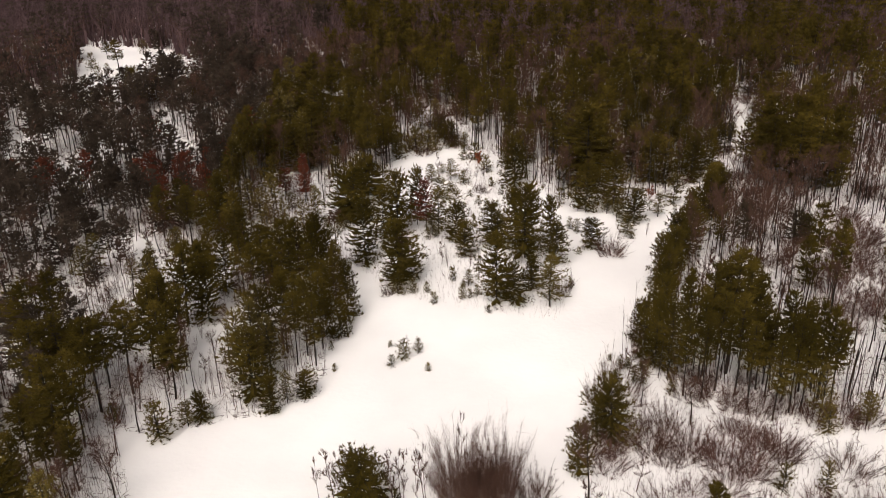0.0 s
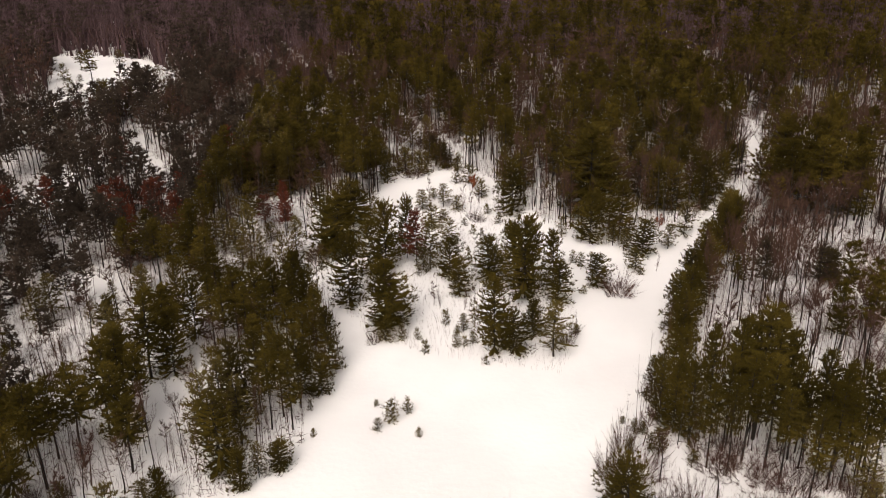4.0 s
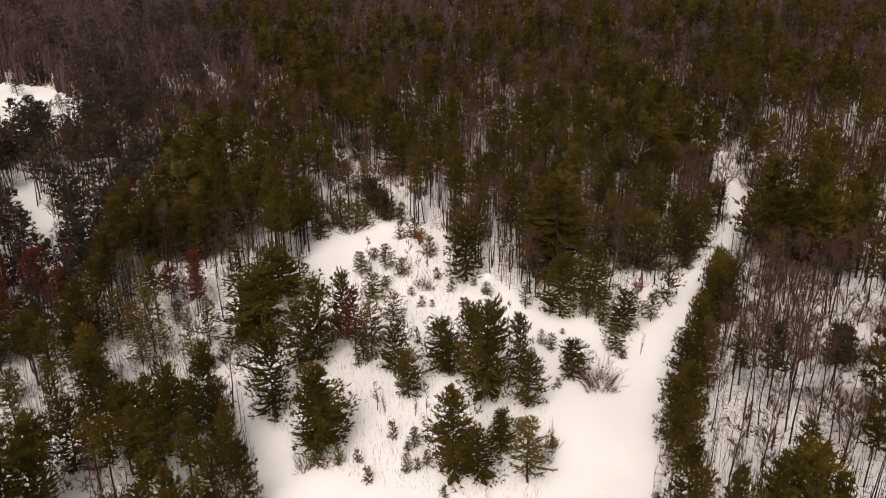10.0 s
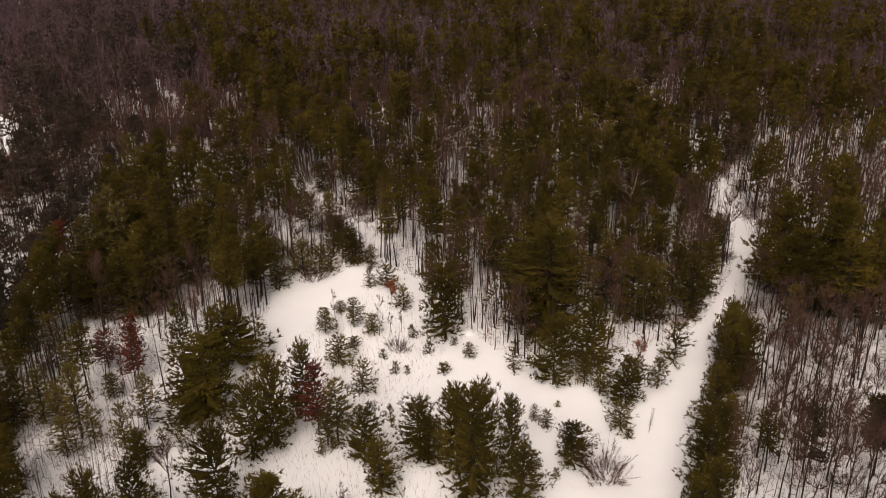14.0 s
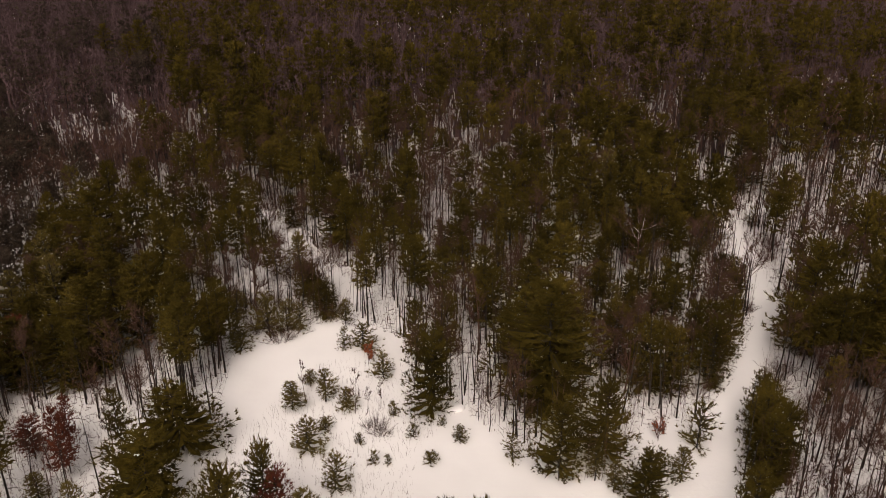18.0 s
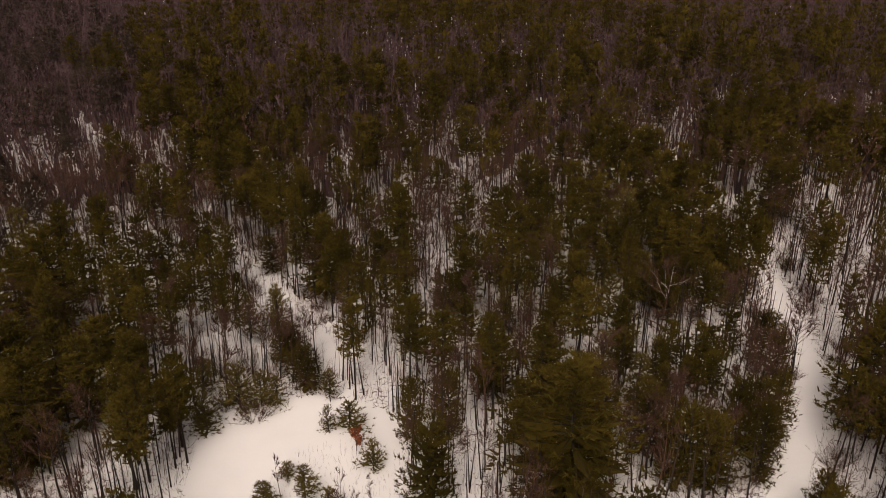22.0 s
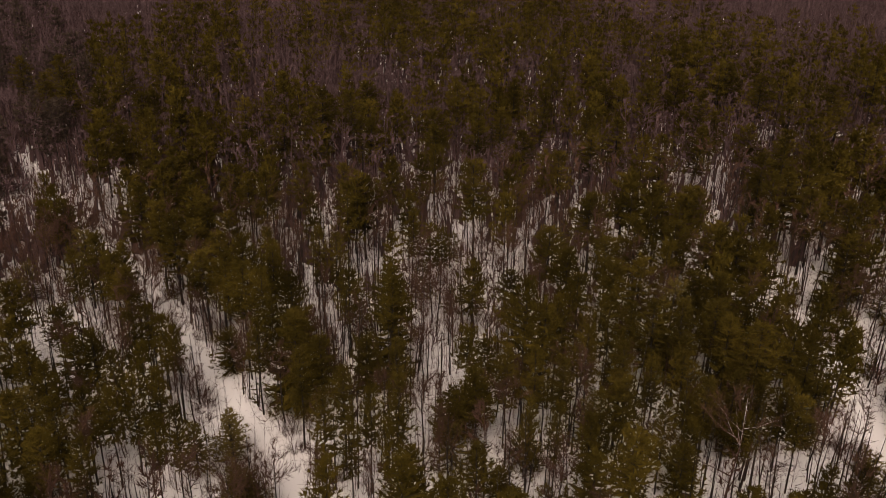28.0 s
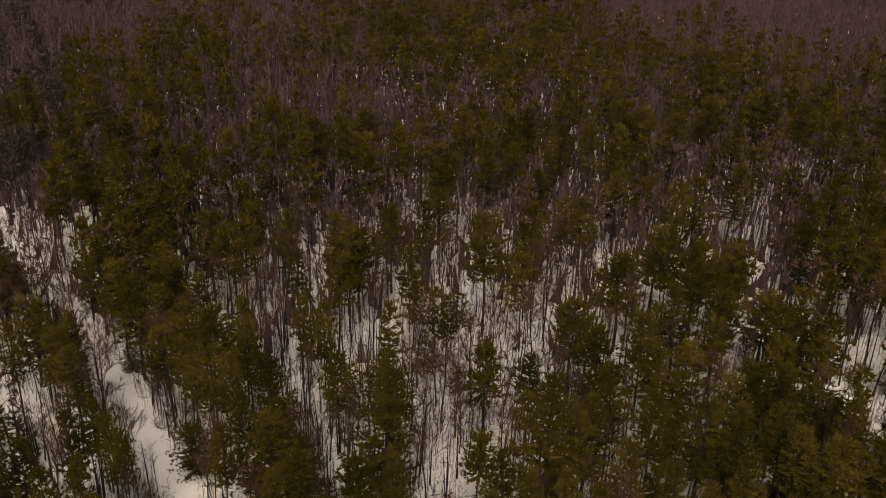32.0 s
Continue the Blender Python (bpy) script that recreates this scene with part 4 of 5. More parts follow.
PINES_NORTH = [
    ("tall", -17.5, 199.7, 11, 1.13), ("tall", -15.8, 204.4, 11, 1.04), ("tall", -14.3, 205.7, 11, 1.06),
    ("tall", -11.5, 201.8, 11, 0.87), ("tall", -10.9, 209.8, 11, 0.95), ("tall", -9.4, 210.8, 11, 0.8),
    ("tall", -7.5, 208.8, 11, 0.79), ("tall", -6, 206.1, 11, 0.61), ("tall", -8.7, 202.5, 11, 0.88),
    ("tall", -15.1, 193.3, 11, 1.06), ("tall", -13, 194.7, 11, 0.94), ("tall", -10.6, 194.4, 11, 0.81),
    ("tall", -9, 195.9, 11, 0.82), ("tall", -6.8, 197.4, 11, 0.84), ("tall", -15.3, 188.7, 11, 1),
    ("tall", -6.2, 189.8, 11, 0.77), ("tall", -4.5, 191.1, 11, 0.66), ("tall", -12, 187.5, 11, 0.87),
    ("tall", -18, 228.5, 12, 0.86), ("tall", -14.6, 225.7, 12, 1.01), ("tall", -14.1, 250.6, 13, 1.33),
    ("tall", -10.1, 252.5, 13, 1.55), ("tall", -14.4, 242, 13, 1.25), ("tall", -10.9, 235.8, 13, 1.2),
    ("tall", -7.8, 245.5, 13, 1.29), ("tall", -5.4, 237.1, 13, 1.04), ("tall", -8.5, 231.5, 13, 1.33),
    ("tall", -5.6, 229.5, 13, 1.15), ("tall", -2.4, 224.5, 13, 1.11), ("tall", -27.1, 245.8, 12, 1.16),
    ("tall", -23.9, 239.6, 12, 1.11), ("tall", -19.6, 224, 12, 0.82), ("tall", -4.5, 235.1, 13, 1.03),
    ("tall", -1.5, 231.1, 13, 1), ("tall", 0.8, 223.9, 13, 0.95), ("tall", 3.4, 225.5, 13, 0.96),
    ("tall", -1.4, 219.9, 13, 1.07), ("tall", 0.6, 216.5, 13, 1.19), ("tall", 3, 214.4, 13, 0.88),
    ("tall", 2.6, 204.7, 12, 0.86), ("tall", 4.2, 209.1, 12, 0.75), ("big", 6.5, 217.2, 11, 0.82),
    ("tall", 10, 227, 12, 0.77), ("tall", 11.8, 225.1, 12, 0.76), ("tall", 16.7, 241.9, 13, 1.41),
    ("tall", 21.5, 249.4, 13, 1.26), ("tall", 14.8, 247.7, 13, 1.15), ("tall", 8.3, 248.3, 13, 0.96),
    ("tall", 3.5, 251.2, 13, 0.97), ("tall", 0.6, 244.6, 13, 1.11), ("tall", -2, 249.4, 13, 1.15),
    ("tall", 22.8, 234.6, 11, 0.9), ("big", 17.2, 208.9, 14, 0.84), ("tall", 13.4, 199.1, 12, 1.04),
    ("tall", 16.6, 198.7, 12, 0.82), ("tall", 9.2, 199.7, 12, 0.82), ("tall", 7, 197.9, 12, 0.94),
    ("tall", 11, 193.7, 12, 0.77), ("tall", 13.2, 189.9, 12, 0.75), ("tall", 8.9, 190.3, 12, 0.74),
    ("tall", 15.9, 191.3, 12, 0.76), ("tall", 11.2, 186.8, 11, 0.77), ("tall", 14.8, 186.3, 11, 0.77),
    ("tall", 25.6, 227.4, 11, 0.77), ("tall", 24.8, 204, 10, 1.03), ("tall", 26.4, 200.6, 10, 1),
    ("tall", 23.9, 193.4, 11, 1.08), ("tall", 20, 191.6, 9, 0.82), ("tall", 38.4, 221.6, 13, 1.47),
    ("big", 31.1, 204.1, 15, 0.77), ("tall", 47.2, 231.5, 13, 1.7), ("tall", 54.6, 239.1, 13, 1.7),
    ("tall", 58, 234.4, 13, 1.48), ("tall", 61.8, 232, 13, 1.46), ("tall", 51.3, 223.6, 13, 1.35),
    ("tall", 55.1, 221.5, 13, 1.33), ("tall", 60, 220.9, 13, 1.5), ("tall", 61.1, 215.8, 13, 1.28),
    ("tall", 60.9, 211, 13, 1.23), ("tall", 51.5, 206.8, 13, 1.32), ("tall", 45.1, 202.2, 13, 1.25),
    ("tall", 40.5, 203, 13, 0.97), ("tall", 34.8, 203.7, 13, 0.97), ("tall", 36.1, 196.8, 13, 0.91),
    ("tall", 38.4, 193.4, 13, 0.88), ("tall", 40.7, 191.6, 12, 0.8), ("tall", 47.8, 200.9, 13, 0.97),
    ("tall", 51.3, 196.9, 13, 1.07), ("tall", 53.7, 194.4, 13, 1.18), ("tall", 57.5, 195, 13, 1.06),
    ("tall", 58.7, 193.3, 12, 0.98), ("tall", 30.1, 194.9, 12, 0.95), ("tall", 32.3, 192.7, 12, 0.8),
    ("tall", 27.2, 195.2, 12, 0.81), ("tall", 36.8, 188.5, 12, 1.02), ("tall", 35.1, 188.1, 11, 0.82),
    ("tall", 40.3, 186.2, 11, 0.81), ("tall", 44.9, 187.4, 12, 0.77), ("tall", 48.1, 188.8, 12, 0.79),
    ("tall", 49.9, 186.8, 12, 0.77), ("tall", 39.3, 215.2, 13, 1.24), ("tall", 44.9, 217.7, 13, 1.28),
    ("tall", 38.5, 208.3, 13, 1.02), ("tall", 54.6, 206.4, 13, 1.17), ("tall", 58.2, 200.9, 13, 0.98),
    ("tall", 45.9, 195.1, 12, 0.97), ("tall", 53.4, 188, 11, 0.85), ("tall", 53.1, 184.5, 11, 0.82),
    ("tall", 33, 186, 10, 0.87), ("tall", 42, 184.1, 10, 0.86), ("tall", 47.3, 184.2, 10, 0.87),
    ("tall", 27.8, 187.8, 11, 0.67), ("tall", 30.5, 188, 10, 0.73), ("tall", 78.5, 229.8, 13, 1.65),
    ("tall", 79.5, 246.1, 13, 1.23), ("tall", 75.7, 215.8, 13, 1.31), ("tall", 85.5, 235.9, 13, 1.35),
    ("tall", 78.9, 236.6, 13, 1.34), ("tall", 83.1, 225.7, 13, 1.25), ("tall", 90.9, 245, 13, 1.44),
    ("tall", 44.2, 260.4, 13, 1.29), ("tall", 38.1, 266.9, 13, 1.34), ("tall", 30.2, 264.6, 13, 1.31),
    ("tall", 56.1, 259.3, 13, 1.3), ("tall", 62.7, 264.7, 13, 1.35), ("tall", 67, 255.4, 13, 1.28),
    ("tall", 74.9, 260.5, 13, 1.34), ("tall", 47.6, 249.3, 13, 1.21), ("tall", 11.3, 266.4, 13, 1.3),
    ("tall", 5.9, 273, 13, 1.34), ("tall", -0.2, 264.5, 13, 1.27), ("tall", -8.6, 271.2, 13, 1.31),
    ("tall", 19.8, 271.7, 13, 1.35), ("tall", -20.6, 269.3, 13, 1.28), ("tall", -41, 306.2, 13, 1.29),
    ("tall", -34.9, 301.6, 13, 1.26), ("tall", -48.7, 320.5, 13, 1.37), ("tall", 83.5, 259.7, 13, 1.56),
    ("tall", 87.2, 253.5, 13, 1.51), ("tall", 31.8, 236.6, 16.5, 1.17),
]
for area in (FOREGROUND, PINES_NORTH, WOOD_SOUTHWEST_NEAR, STAND_SOUTHEAST, ISLAND_WEST, ISLAND_WEST_B, ISLAND_NORTH, ISLAND_NORTH_B, ISLAND_EAST, CLEARING_EAST, FIELD_SOUTH, FIELD_SOUTH_B, WOOD_SOUTHEAST, WOOD_SOUTHWEST, WOOD_WEST, WOOD_WEST_NEAR, EAST_WALL, NORTH_EDGE, NORTH_EDGE_B, NORTH_STAND, NORTH_WEST, PINES_AHEAD, PINES_AHEAD_B, LEFT_AHEAD, LEFT_AHEAD_B, BACK_AHEAD, EAST_TALL, NORTH_THICKET, BRUSH_SOUTHEAST, FAR_GLADE, ISLAND_EXTRA):
    for kind, x, y, tall, girth in area:
        plant(kind, x, y, tall, girth)


# ---- the woods all round ----
def in_view(x, y):
    left = -58 - (y - 70) * 0.45
    right = max(60 + (y - 70) * 0.5, 85 + (y - 200) * 0.76)
    return left < x < right


# stands that are planted tree by tree
WOOD_PLANNED = [(-56, 72), (-56, 134), (-36, 150), (-12, 150), (-11.5, 122), (-11.5, 72)]
PLANNED = [[(24, 84), (24, 106), (45, 106), (52, 98), (56, 84)]]


def open_ground(x, y, margin):
    if any(inside(g, x, y) for g in GLADES):
        return True
    return off_line(TRAIL_EAST, x, y) < 1.3 + margin or off_line(TRAIL_NORTH, x, y) < (1.5 if y < 236 else 0.8) + margin


# stands where one sort prevails: centre, radius, share of pines, spacing, tallness
STANDS = [
    (-27, 140, 12, 0.05, 4.4, 0.7),
    (-26, 157, 9, 0.15, 3.6, 0.8),
    (80, 214, 13, 0.6, 2.7, 1.0),
    (90, 238, 14, 0.65, 2.7, 1.0),
    (70, 226, 8, 0.8, 2.8, 1.0),
    (62, 199, 7, 0.8, 2.8, 0.95),
    (63, 212, 10, 0.92, 2.6, 1.0),
    (50, 204, 9, 0.85, 2.8, 1.0),
    (64, 150, 30, 0.06, 1.95, 1.1),
    (85, 165, 22, 0.1, 2.2, 1.1),
    (87, 201, 18, 0.15, 2.3, 0.8),
    (126, 260, 24, 0.2, 2.7, 0.8),
    (50, 110, 16, 0.3, 3.0, 1.2),
    (53, 226, 18, 0.75, 3.6, 1.0),
    (60, 246, 14, 0.65, 3.5, 1.0),
    (45, 173, 10, 0.65, 3.0, 0.75),
    (-44, 86, 14, 0.85, 2.5, 0.95),
    (47, 193, 12, 0.25, 2.8, 0.65),
    (38, 266, 15, 0.12, 2.7, 0.85),
    (31, 227, 12, 0.15, 2.8, 0.85),
    (26, 250, 14, 0.2, 2.7, 0.9),
    (12, 208, 13, 0.3, 3.4, 0.9),
    (-4, 222, 12, 0.45, 3.2, 1.0),
    (-14, 262, 16, 0.85, 2.9, 1.0),
    (-26, 241, 12, 0.2, 2.3, 0.9),
    (-20, 216, 12, 0.65, 2.9, 0.9),
    (-28, 195, 16, 0.72, 2.8, 0.85),
    (-34, 178, 12, 0.85, 2.5, 0.9),
    (-4, 196, 8, 0.15, 2.8, 0.5),
    (-30, 105, 24, 0.45, 3.4, 1.0),
    (29, 300, 28, 0.42, 3.2, 1.0),
    (64, 300, 24, 0.5, 3.2, 1.0),
    (80, 286, 14, 0.25, 2.8, 0.9),
    (109, 325, 40, 0.46, 3.1, 1.0),
    (60, 360, 40, 0.5, 3.2, 1.0),
    (-7, 350, 35, 0.4, 3.0, 1.0),
    (175, 410, 70, 0.04, 2.9, 0.75),
    (-62, 420, 70, 0.1, 2.9, 0.8),
    (100, 225, 24, 0.6, 2.9, 1.0),
    (-34, 262, 12, 0.12, 2.3, 0.7),
    (-44, 234, 15, 0.25, 2.3, 0.8),
    (-64, 240, 24, 0.45, 3.2, 0.75),
    (-92, 190, 30, 0.7, 3.1, 0.9),
    (-112, 240, 30, 0.25, 2.8, 0.95),
    (-88, 222, 16, 0.65, 2.8, 0.42),
    (-78, 160, 9, 0.8, 2.9, 0.6),
    (-68, 140, 26, 0.85, 2.55, 1.0),
    (-52, 168, 20, 0.82, 2.7, 0.9),
    (-38, 151, 12, 0.8, 2.6, 0.95),
    (-52, 119, 9, 0.7, 2.7, 0.6),
    (-120, 350, 80, 0.12, 2.9, 0.8),
    (-70, 305, 36, 0.16, 2.7, 0.8),
]


def stand_at(x, y):
    share, gap, lift = (0.45, 3.1, 1.0) if y < 250 else (0.36, 3.1, 1.0)
    best = 1.0
    for sx, sy, r, p, g, h in STANDS:
        d = math.hypot(x - sx, y - sy) / r
        if d < best:
            best, share, gap, lift = d, p, g, h
    return share, gap, lift


def kind_blocked(x, y):
    """The woods that are planted tree by tree take only a few more."""
    return inside(WOOD_PLANNED, x, y) and dice.random() < (0.1 if x < -36 else 0.95 if y > 116 else 0.35)


def scatter():
    cell, grid, out = 2.5, {}, []
    for x, y, kind in PLACED:
        if kind not in ("seedling", "bush", "redbush", "slim"):
            grid.setdefault((int(x // cell), int(y // cell)), []).append((x, y, 2.6))
    for _ in range(250000):
        y = dice.uniform(57, 530)
        x = dice.uniform(-250, 345)
        if not in_view(x, y):
            continue
        share, gap, lift = stand_at(x, y)
        gap *= 0.8 + 0.4 * (noise.noise((x * 0.06, y * 0.06, 9)) + 0.5)
        i, j = int(x // cell), int(y // cell)
        if any((x - a) ** 2 + (y - b) ** 2 < min(gap, 0.5 * (gap + g)) ** 2 for u in range(-2, 3) for v in range(-2, 3) for a, b, g in grid.get((i + u, j + v), ())):
            continue
        if any(inside(z, x, y) for z in PLANNED) or open_ground(x, y, 1.0) or (x > 25 and 95 < y < 158 and off_edge(FIELD, x, y) < 7):
            continue
        grid.setdefault((i, j), []).append((x, y, gap))
        clump = noise.noise((x * 0.035, y * 0.035, 5)) * 0.5
        if kind_blocked(x, y):
            continue
        hole = x > -15 and share < 0.8 and noise.noise((x * 0.09, y * 0.09, 14)) > 0.22
        kind = "tall" if dice.random() < share + clump * 0.5 and not hole else "bare"
        if kind == "tall" and 182 < y < 272 and -34 < x < 92 and dice.random() < 0.5:
            kind = "bare" if dice.random() < 0.55 else "none"
        if kind != "none" and (kind == "bare" or not open_ground(x, y, (2.6 if y < 165 else 1.4) if y < 236 else 1.0) and (y > 190 or off_edge(FIELD, x, y) > 3.2)):
            out.append((x, y, kind))
    return out


def shortest(x, y):
    """How near the flight comes while the place is in view."""
    along = min(139, max(0, y - 75))
    return math.sqrt((x - along * 0.07) ** 2 + (y - along) ** 2 + 55 ** 2)


def turned(tris, x, y, sx, sz, a):
    c, s = math.cos(a) * sx, math.sin(a) * sx
    return tris @ np.array([[c, s, 0], [-s, c, 0], [0, 0, sz]]) + np.array([x, y, height(x, y) - 0.05])


woods = sorted(scatter(), key=lambda p: shortest(p[0], p[1]))
single = {"tall": 0, "bare": 0}
heap = {"tall": [[], [], []], "west": [[], [], []], "rust": [[], [], []], "bare": [[], []], "near": [[], []]}
for x, y, kind in woods:
    d = shortest(x, y)
    low, high = (7.5, 11) if y < 165 else (10, 14) if y < 215 else (12, 16)
    lift = stand_at(x, y)[2]
    low, high = low * lift, high * lift
    if single[kind] < (110 if kind == "tall" else 250):
        single[kind] += 1
        if kind == "tall":
            r = dice.random()
            sort = "tall" if r < 0.68 else "mid" if r < 0.74 else "thin" if r < 0.93 else "big"
            plant(sort, x, y, dice.uniform(low, high) * (0.5 if sort == "mid" else 1.0), 1.15)
        else:
            plant("bare" if dice.random() < 0.75 else "slim", x, y, dice.uniform(low, high) * 0.85)
        continue
    k = dice.uniform(low, high) / (15 if kind == "tall" else 12.5)
    g = k ** 0.8 * (1.2 if x < -40 else 1.0)
    a = dice.uniform(0, 6.283)
    if kind == "tall":
        under = d < 190 and dice.random() < 0.15
        k, g = (k * 1.15, g * 1.15) if under else (k, g)
        wood, leaf, which = dice.choice(UNDER if under else TALL_MID if d < (165 if x > -40 else 140) else TALL_FAR if d < 290 else TALL_FARTHEST)
        where = "west" if x < -22 - 0.1 * (y - 150) + 12 * noise.noise((x * 0.04, y * 0.04, 31)) else "tall"
        if -78 < x < -32 and 148 < y < 190 and dice.random() < 0.07:
            where = "rust"
        heap[where][0].append(turned(wood, x, y, g, k, a))
        heap[where][1].append(turned(leaf, x, y, g, k, a))
        heap[where][2].append(which)
    else:
        wood, leaf, _ = dice.choice(BARE_MID if d < 122 else BARE_FAR)
        where = "near" if y < 255 else "bare"
        heap[where][0].append(turned(wood, x, y, g, k, a))
        heap[where][1].append(turned(leaf, x, y, g, k, a))


def joined(name, tris, mats, label, which=None):
    me = mesh_of(name, np.concatenate(tris), mats, which)
    return tagged(new(name, me), label, "woods", kind="stuff")


joined("far_pine_trunks", heap["tall"][0] + heap["west"][0] + heap["rust"][0], [BARK], "dark trunks of the distant pine woods")
joined("far_pine_crowns", heap["tall"][1], [NEEDLE, CLUMP, BARK], "dark olive crowns of the distant pine woods", np.concatenate(heap["tall"][2]))
joined("western_pine_crowns", heap["west"][1], [NEEDLE_TINTED, CLUMP, BARK], "blunt crowns of the western pine woods, distance's dark cast in their colour", np.concatenate(heap["west"][2]))
joined("rusty_pine_crowns", heap["rust"][1], [NEEDLE_RUST, CLUMP, BARK], "rusty red crowns of dying pines in the woods", np.concatenate(heap["rust"][2]))
joined("bare_wood_trunks", heap["near"][0], [BARK], "dark trunks of leafless trees crowding the forest")
joined("bare_woods", heap["near"][1], [TWIG], "leafless brown twigs of trees crowding the forest")
joined("far_bare_woods", heap["bare"][0] + heap["bare"][1], [TWIG_HAZE], "leafless trees of the distant woods, tinted purplish for haze")


# ---- brush and dead stems on the forest floor ----
def stems(count, low, high, wide, reach, test, name, mat, label):
    rng = np.random.default_rng(5)
    at = []
    while len(at) < count:
        y = reach[0] + (reach[1] - reach[0]) * rng.random() ** 1.2
        x = rng.uniform(-190, 330)
        if in_view(x, y) and test(x, y):
            at.append((x, y, height(x, y) - 0.05))
    at = np.array(at)
    way = np.tile((0, 0, 1.0), (count, 1)) + rng.normal(0, 0.2, (count, 3))
    tall = rng.uniform(low, high, (count, 1))
    tris = [sprays(rng, at + way * tall * 0.3, way, 1.0, wide, 1, 0.02)]
    tris[0][:, 2] = at + way * tall
    tris[0][:, :2] = at[:, None] + (tris[0][:, :2] - tris[0][:, :2].mean(1, keepdims=True))
    u = rng.uniform(0.4, 0.9, (count, 1))
    tris.append(sprays(rng, at + way * tall * u, way, 0.3 * tall.mean(), wide * 0.7, 1, 0.3))
    me = mesh_of(name, np.concatenate(tris), [mat])
    tagged(new(name, me), label, "brush", kind="stuff")


stems(85000, 0.4, 2.8, 0.032, (64, 300), lambda x, y: not open_ground(x, y, 0), "undergrowth", TWIG, "bare brushwood and saplings on the forest floor")


def shade_litter(count):
    """Low twigs, dead grass and fallen sticks under the trees, thickened in place of shade."""
    rng = np.random.default_rng(9)
    at = []
    while len(at) < count:
        y = 64 + 220 * rng.random() ** 1.3
        x = rng.uniform(-120, 160)
        if in_view(x, y) and not open_ground(x, y, 0.2) and noise.noise((x * 0.12, y * 0.12, 21)) > -0.3:
            at.append((x, y, height(x, y) + 0.12))
    way = rng.normal(0, 1, (count, 3)) * (1, 1, 0.45)
    way[:, 2] = np.abs(way[:, 2])
    joined("floor_shade_twigs", [sprays(rng, np.array(at), way, 0.9, 0.07, 1, 0.1)], [TWIG], "fallen twigs and dead stalks that grey the forest floor in place of shade")


# the heavy count greys the woodland snow, standing in for shade
shade_litter(110000)


def whips(count):
    """Slim leafless poles between the larger trees."""
    rng, wood, fine, done = np.random.default_rng(8), [], [], 0
    while done < count:
        y = 64 + 250 * rng.random() ** 1.15
        x = rng.uniform(-130, 190)
        if not in_view(x, y) or open_ground(x, y, 0.3) or noise.noise((x * 0.08, y * 0.08, 2)) < -0.25 or (x > 50 and y < 190 and rng.random() < 0.8):
            continue
        done += 1
        tall = rng.uniform(4, 9.5)
        foot = np.array([x, y, height(x, y) - 0.1])
        tip = foot + tall * np.array([rng.normal(0, 0.05), rng.normal(0, 0.05), 1])
        wood += tube([foot, tip], [0.014 + 0.0026 * tall, 0.006], 3)
        u = rng.uniform(0.4, 1, 18)[:, None]
        way = np.concatenate([rng.normal(0, 0.6, (18, 2)), np.ones((18, 1))], 1)
        fine.append(sprays(rng, foot + (tip - foot) * u + unit(way) * 0.3, way, 1.5, 0.022 if y < 200 else 0.04, 1, 0.1))
    joined("slim_poles", [np.array(wood)] + fine, [TWIG], "slim leafless poles crowding between the pines")


whips(9500)


def poles(count, reach, tall_at, wide_at, test, name, label):
    """Straight dark stems of crowded young pines, whose heads reach into the crowns above."""
    rng, wood, done = np.random.default_rng(12), [], 0
    while done < count:
        y = reach[0] + (reach[1] - reach[0]) * rng.random() ** 1.2
        x = rng.uniform(-70, 140)
        if not in_view(x, y) or open_ground(x, y, 1.0) or not test(x, y):
            continue
        done += 1
        tall = rng.uniform(*tall_at)
        foot = np.array([x, y, height(x, y) - 0.1])
        wood += tube([foot, foot + tall * np.array([rng.normal(0, 0.045), rng.normal(0, 0.045), 1])], [rng.uniform(*wide_at), 0.025], 3)
    joined(name, [np.array(wood)], [BARK], label)


poles(2500, (150, 320), (5.0, 10.5), (0.07, 0.13), lambda x, y: stand_at(x, y)[0] >= 0.28 and noise.noise((x * 0.11, y * 0.11, 40)) > -0.1,
      "pine_poles", "straight dark stems of crowded young pines")
poles(110, (86, 106), (5, 9), (0.06, 0.11), lambda x, y: 25 < x < 54 and y > 91 - (x - 30) * 0.3, "stand_stems", "dark stems of crowded pines at the field's edge")
poles(290, (104, 215), (7, 12), (0.08, 0.15), lambda x, y: x > 33 and stand_at(x, y)[0] < 0.28, "hardwood_stems", "dark bare stems of slender hardwood trees")
stems(5200, 0.3, 1.4, 0.026, (100, 180), lambda x, y: inside(ISLAND, x, y), "dry_weeds", TWIG_RED, "dry weed stalks standing in the snow")
for glade, count, sorts in ((BRUSH_SOUTH, 34, ("bush", "bush", "redbush", "redbush", "slim")), (BRUSH_EAST, 40, ("redbush", "redbush", "bush", "slim"))):
    while count:
        x, y = dice.uniform(10, 76), dice.uniform(60, 146)
        if inside(glade, x, y) and off_line(TRACK_SOUTH, x, y) > 2 and min(math.hypot(x - a, y - b) for a, b, _ in PLACED) > 1.1:
            kind = dice.choice(sorts)
            plant(kind, x, y, dice.uniform(3, 5.5) if kind == "slim" else dice.uniform(1.8, 3.4), dice.uniform(0.9, 1.4))
            count -= 1
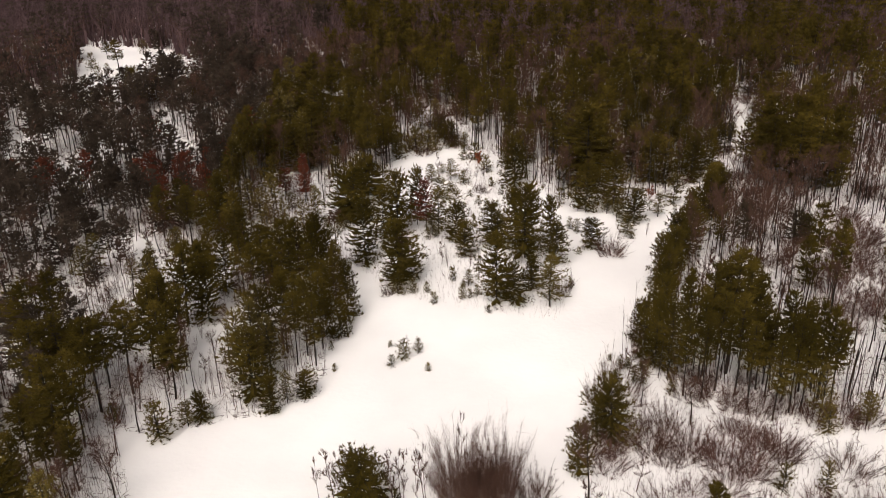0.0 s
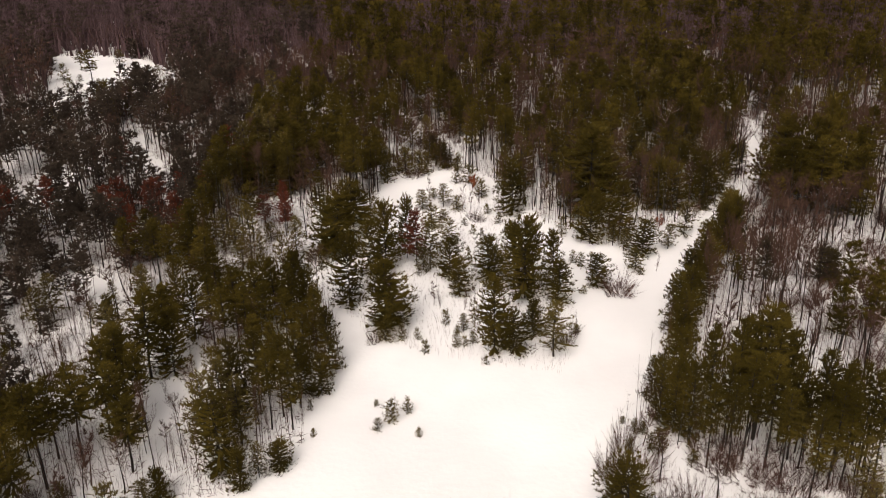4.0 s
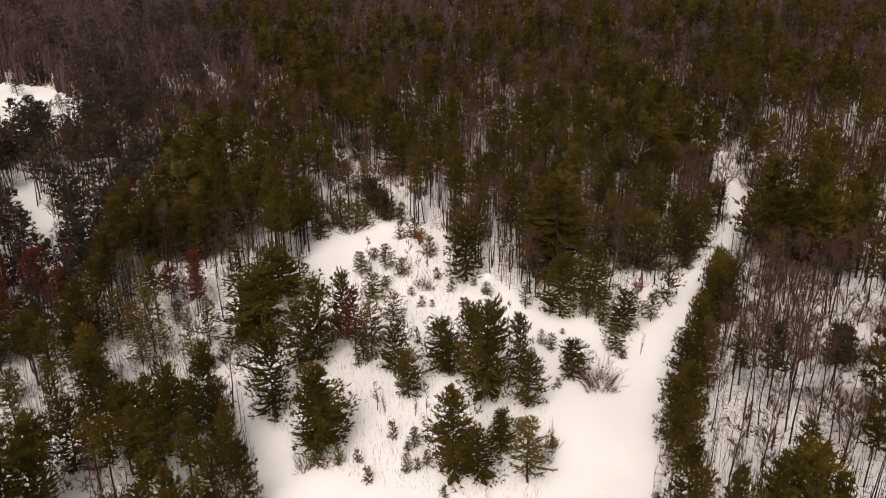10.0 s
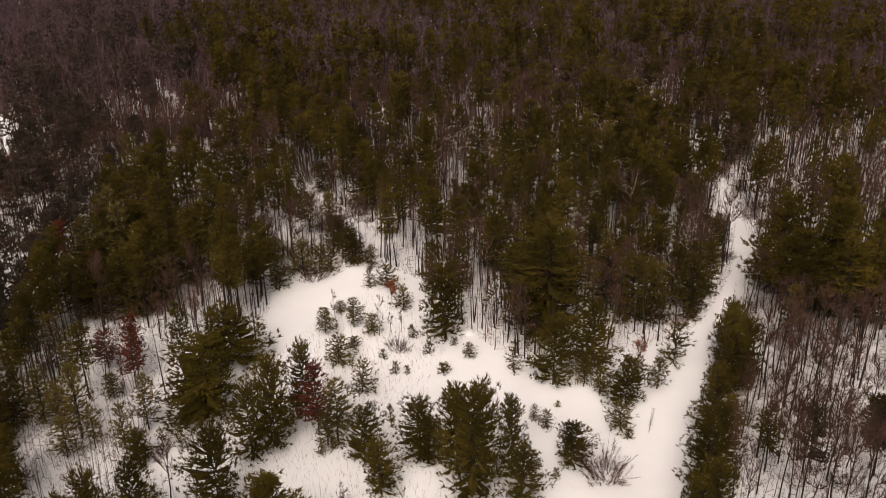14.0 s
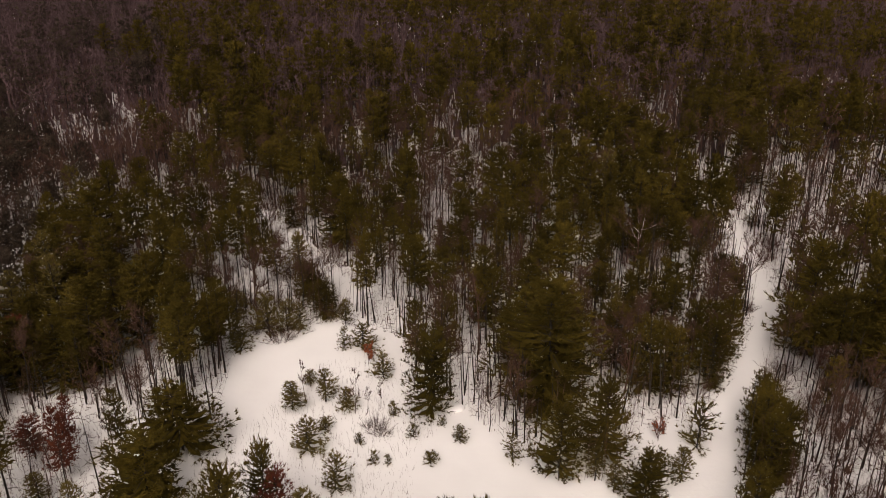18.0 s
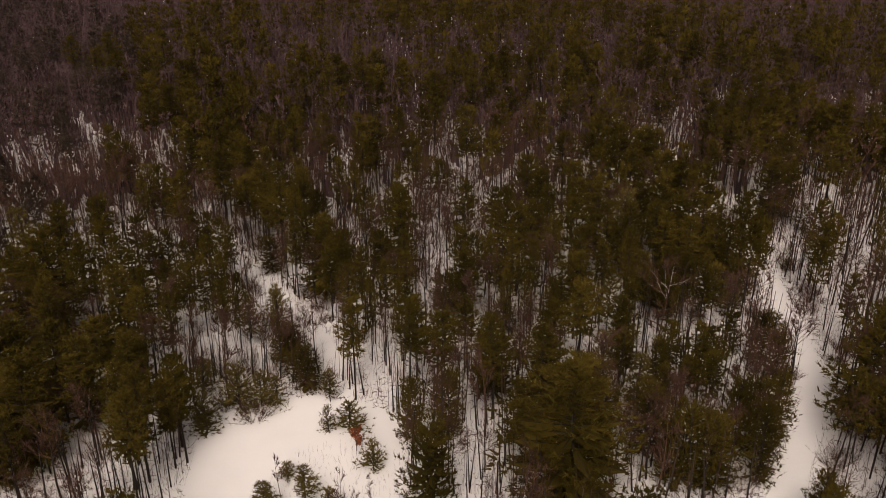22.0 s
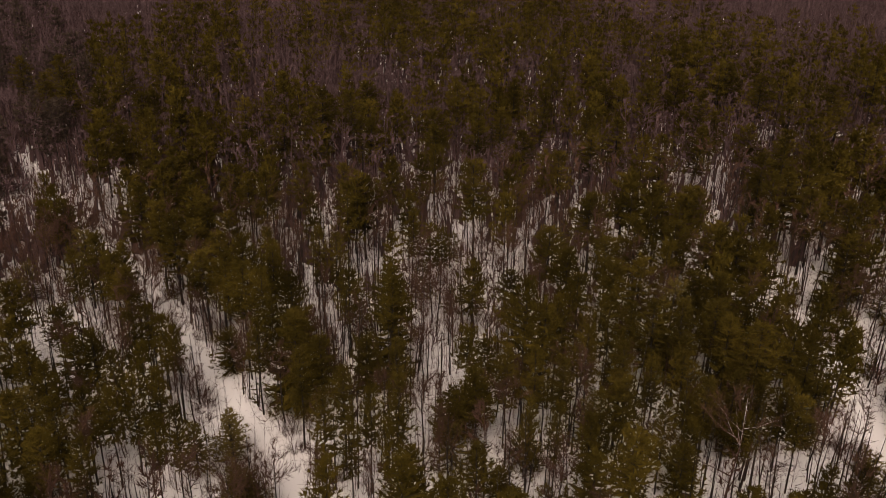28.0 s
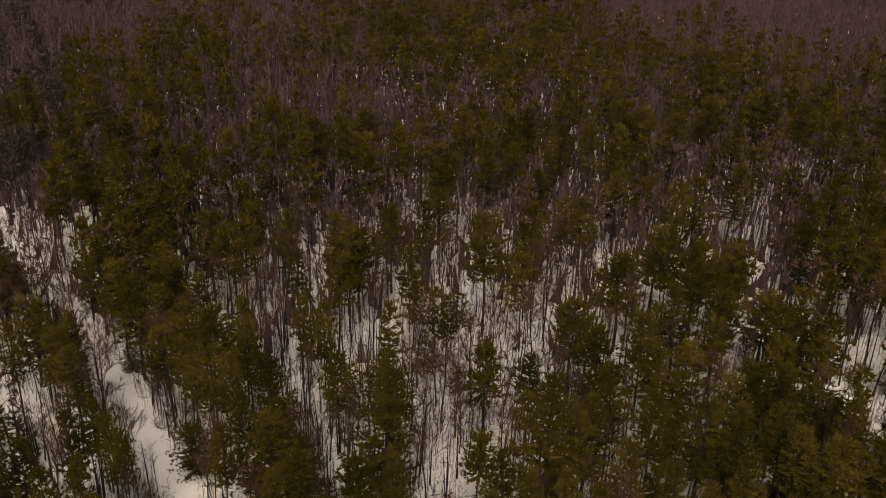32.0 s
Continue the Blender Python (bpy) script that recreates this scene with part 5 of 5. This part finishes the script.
stems(6500, 0.5, 1.7, 0.026, (58, 150), lambda x, y: (inside(BRUSH_SOUTH, x, y) and off_line(TRACK_SOUTH, x, y) > 1.6) or inside(BRUSH_EAST, x, y), "thicket", TWIG_RED, "reddish leafless thicket in the snow")
# far stems carry haze in their colour; wide blades are added to darken distant snow
stems(22000, 2.0, 7.0, 0.09, (215, 330), lambda x, y: not open_ground(x, y, 1) and stand_at(x, y)[0] < 0.5, "distant_saplings", TWIG_HAZE, "distant brown leafless saplings, tinted purplish for haze")
stems(42000, 2.5, 7.0, 1.1, (232, 525), lambda x, y: not open_ground(x, y, 1) and 0.5 + noise.noise((x * 2.3, y * 2.3, 7)) + 0.8 * noise.noise((x * 0.05, y * 0.05, 8)) < (y - 236) / 75, "distant_undergrowth", TWIG_HAZE, "added leafless undergrowth that darkens the distant snow, tinted for haze")
stems(26000, 4.0, 9.0, 0.6, (300, 530), lambda x, y: not open_ground(x, y, 1) and stand_at(x, y)[0] < 0.5, "farthest_saplings", TWIG_HAZE, "distant leafless woods with haze put into their twig colour")


# ---- low pines under the tall ones ----
for low, high, count in (((48, 190), (66, 213), 30), ((36, 205), (84, 250), 14), ((-30, 190), (-8, 250), 10), ((2, 195), (30, 240), 8), ((20, 182), (46, 200), 8), ((-38, 172), (-22, 192), 12)):
    while count:
        x, y = dice.uniform(low[0], high[0]), dice.uniform(low[1], high[1])
        if not open_ground(x, y, 1.0) and min(math.hypot(x - a, y - b) for a, b, _ in PLACED) > 1.3:
            plant(dice.choice(("mid", "young", "young")), x, y, dice.uniform(3.2, 5.8), 1.1)
            count -= 1

# ---- brush along the east trail ----
for (ax, ay), (bx, by) in zip(TRAIL_EAST, TRAIL_EAST[1:]):
    n = int(math.hypot(bx - ax, by - ay) / 1.7)
    for i in range(n):
        side = dice.choice((-1, 1)) * dice.uniform(2.5, 4.8)
        s = (i + dice.random()) / n
        turn = math.hypot(bx - ax, by - ay)
        x, y = ax + (bx - ax) * s + (by - ay) / turn * side, ay + (by - ay) * s - (bx - ax) / turn * side
        if inside(FIELD, x, y) or off_line(TRAIL_EAST, x, y) < 2.2:
            continue
        kind = dice.choice(("bush", "bush", "redbush", "slim", "young"))
        plant(kind, x, y, {"slim": 4.5, "young": 2.8}.get(kind, 1.8) * dice.uniform(0.75, 1.3))


# ---- brush along the north trail ----
for (ax, ay), (bx, by) in zip(TRAIL_NORTH[:6], TRAIL_NORTH[1:7]):
    turn = math.hypot(bx - ax, by - ay)
    for i in range(int(turn / 1.2)):
        side = dice.choice((-1, 1)) * dice.uniform(1.9, 4.8)
        s = dice.random()
        x, y = ax + (bx - ax) * s + (by - ay) / turn * side, ay + (by - ay) * s - (bx - ax) / turn * side
        if inside(FIELD, x, y):
            continue
        kind = dice.choice(("bush", "bush", "slim", "slim", "bare"))
        plant(kind, x, y, {"slim": 5.0, "bare": 7.5}.get(kind, 2.0) * dice.uniform(0.7, 1.25), 0.85)

# ---- brushwood under the bare trees east of the clearing ----
for low, high, count in (((54, 143), (78, 164), 26), ((44, 112), (62, 142), 12)):
    while count:
        x, y = dice.uniform(low[0], high[0]), dice.uniform(low[1], high[1])
        if not open_ground(x, y, 2.5) and min(math.hypot(x - a, y - b) for a, b, _ in PLACED) > 0.7:
            kind = dice.choice(("bare", "slim", "slim", "bush", "bush"))
            plant(kind, x, y, {"slim": 5.5, "bare": 9.0}.get(kind, 2.4) * dice.uniform(0.75, 1.25), 1.1)
            count -= 1

# ---- a mound of ploughed snow at the edge of the clearing ----
def snow_mound(x, y, wide, tall):
    bm = bmesh.new()
    bmesh.ops.create_icosphere(bm, subdivisions=3, radius=1)
    for v in bm.verts:
        bump = 1 + 0.12 * noise.noise(v.co * 2.1)
        v.co = Vector((v.co.x * wide * bump, v.co.y * wide * 0.8 * bump, max(-0.3, v.co.z * tall * bump)))
    me = bpy.data.meshes.new("snow_mound")
    bm.to_mesh(me)
    bm.free()
    me.polygons.foreach_set("use_smooth", [True] * len(me.polygons))
    me.materials.append(SNOW)
    tagged(new("snow_mound", me), "rounded heap of clean white snow", "snow heap").location = (x, y, height(x, y))


snow_mound(17.0, 159.1, 1.2, 0.32)
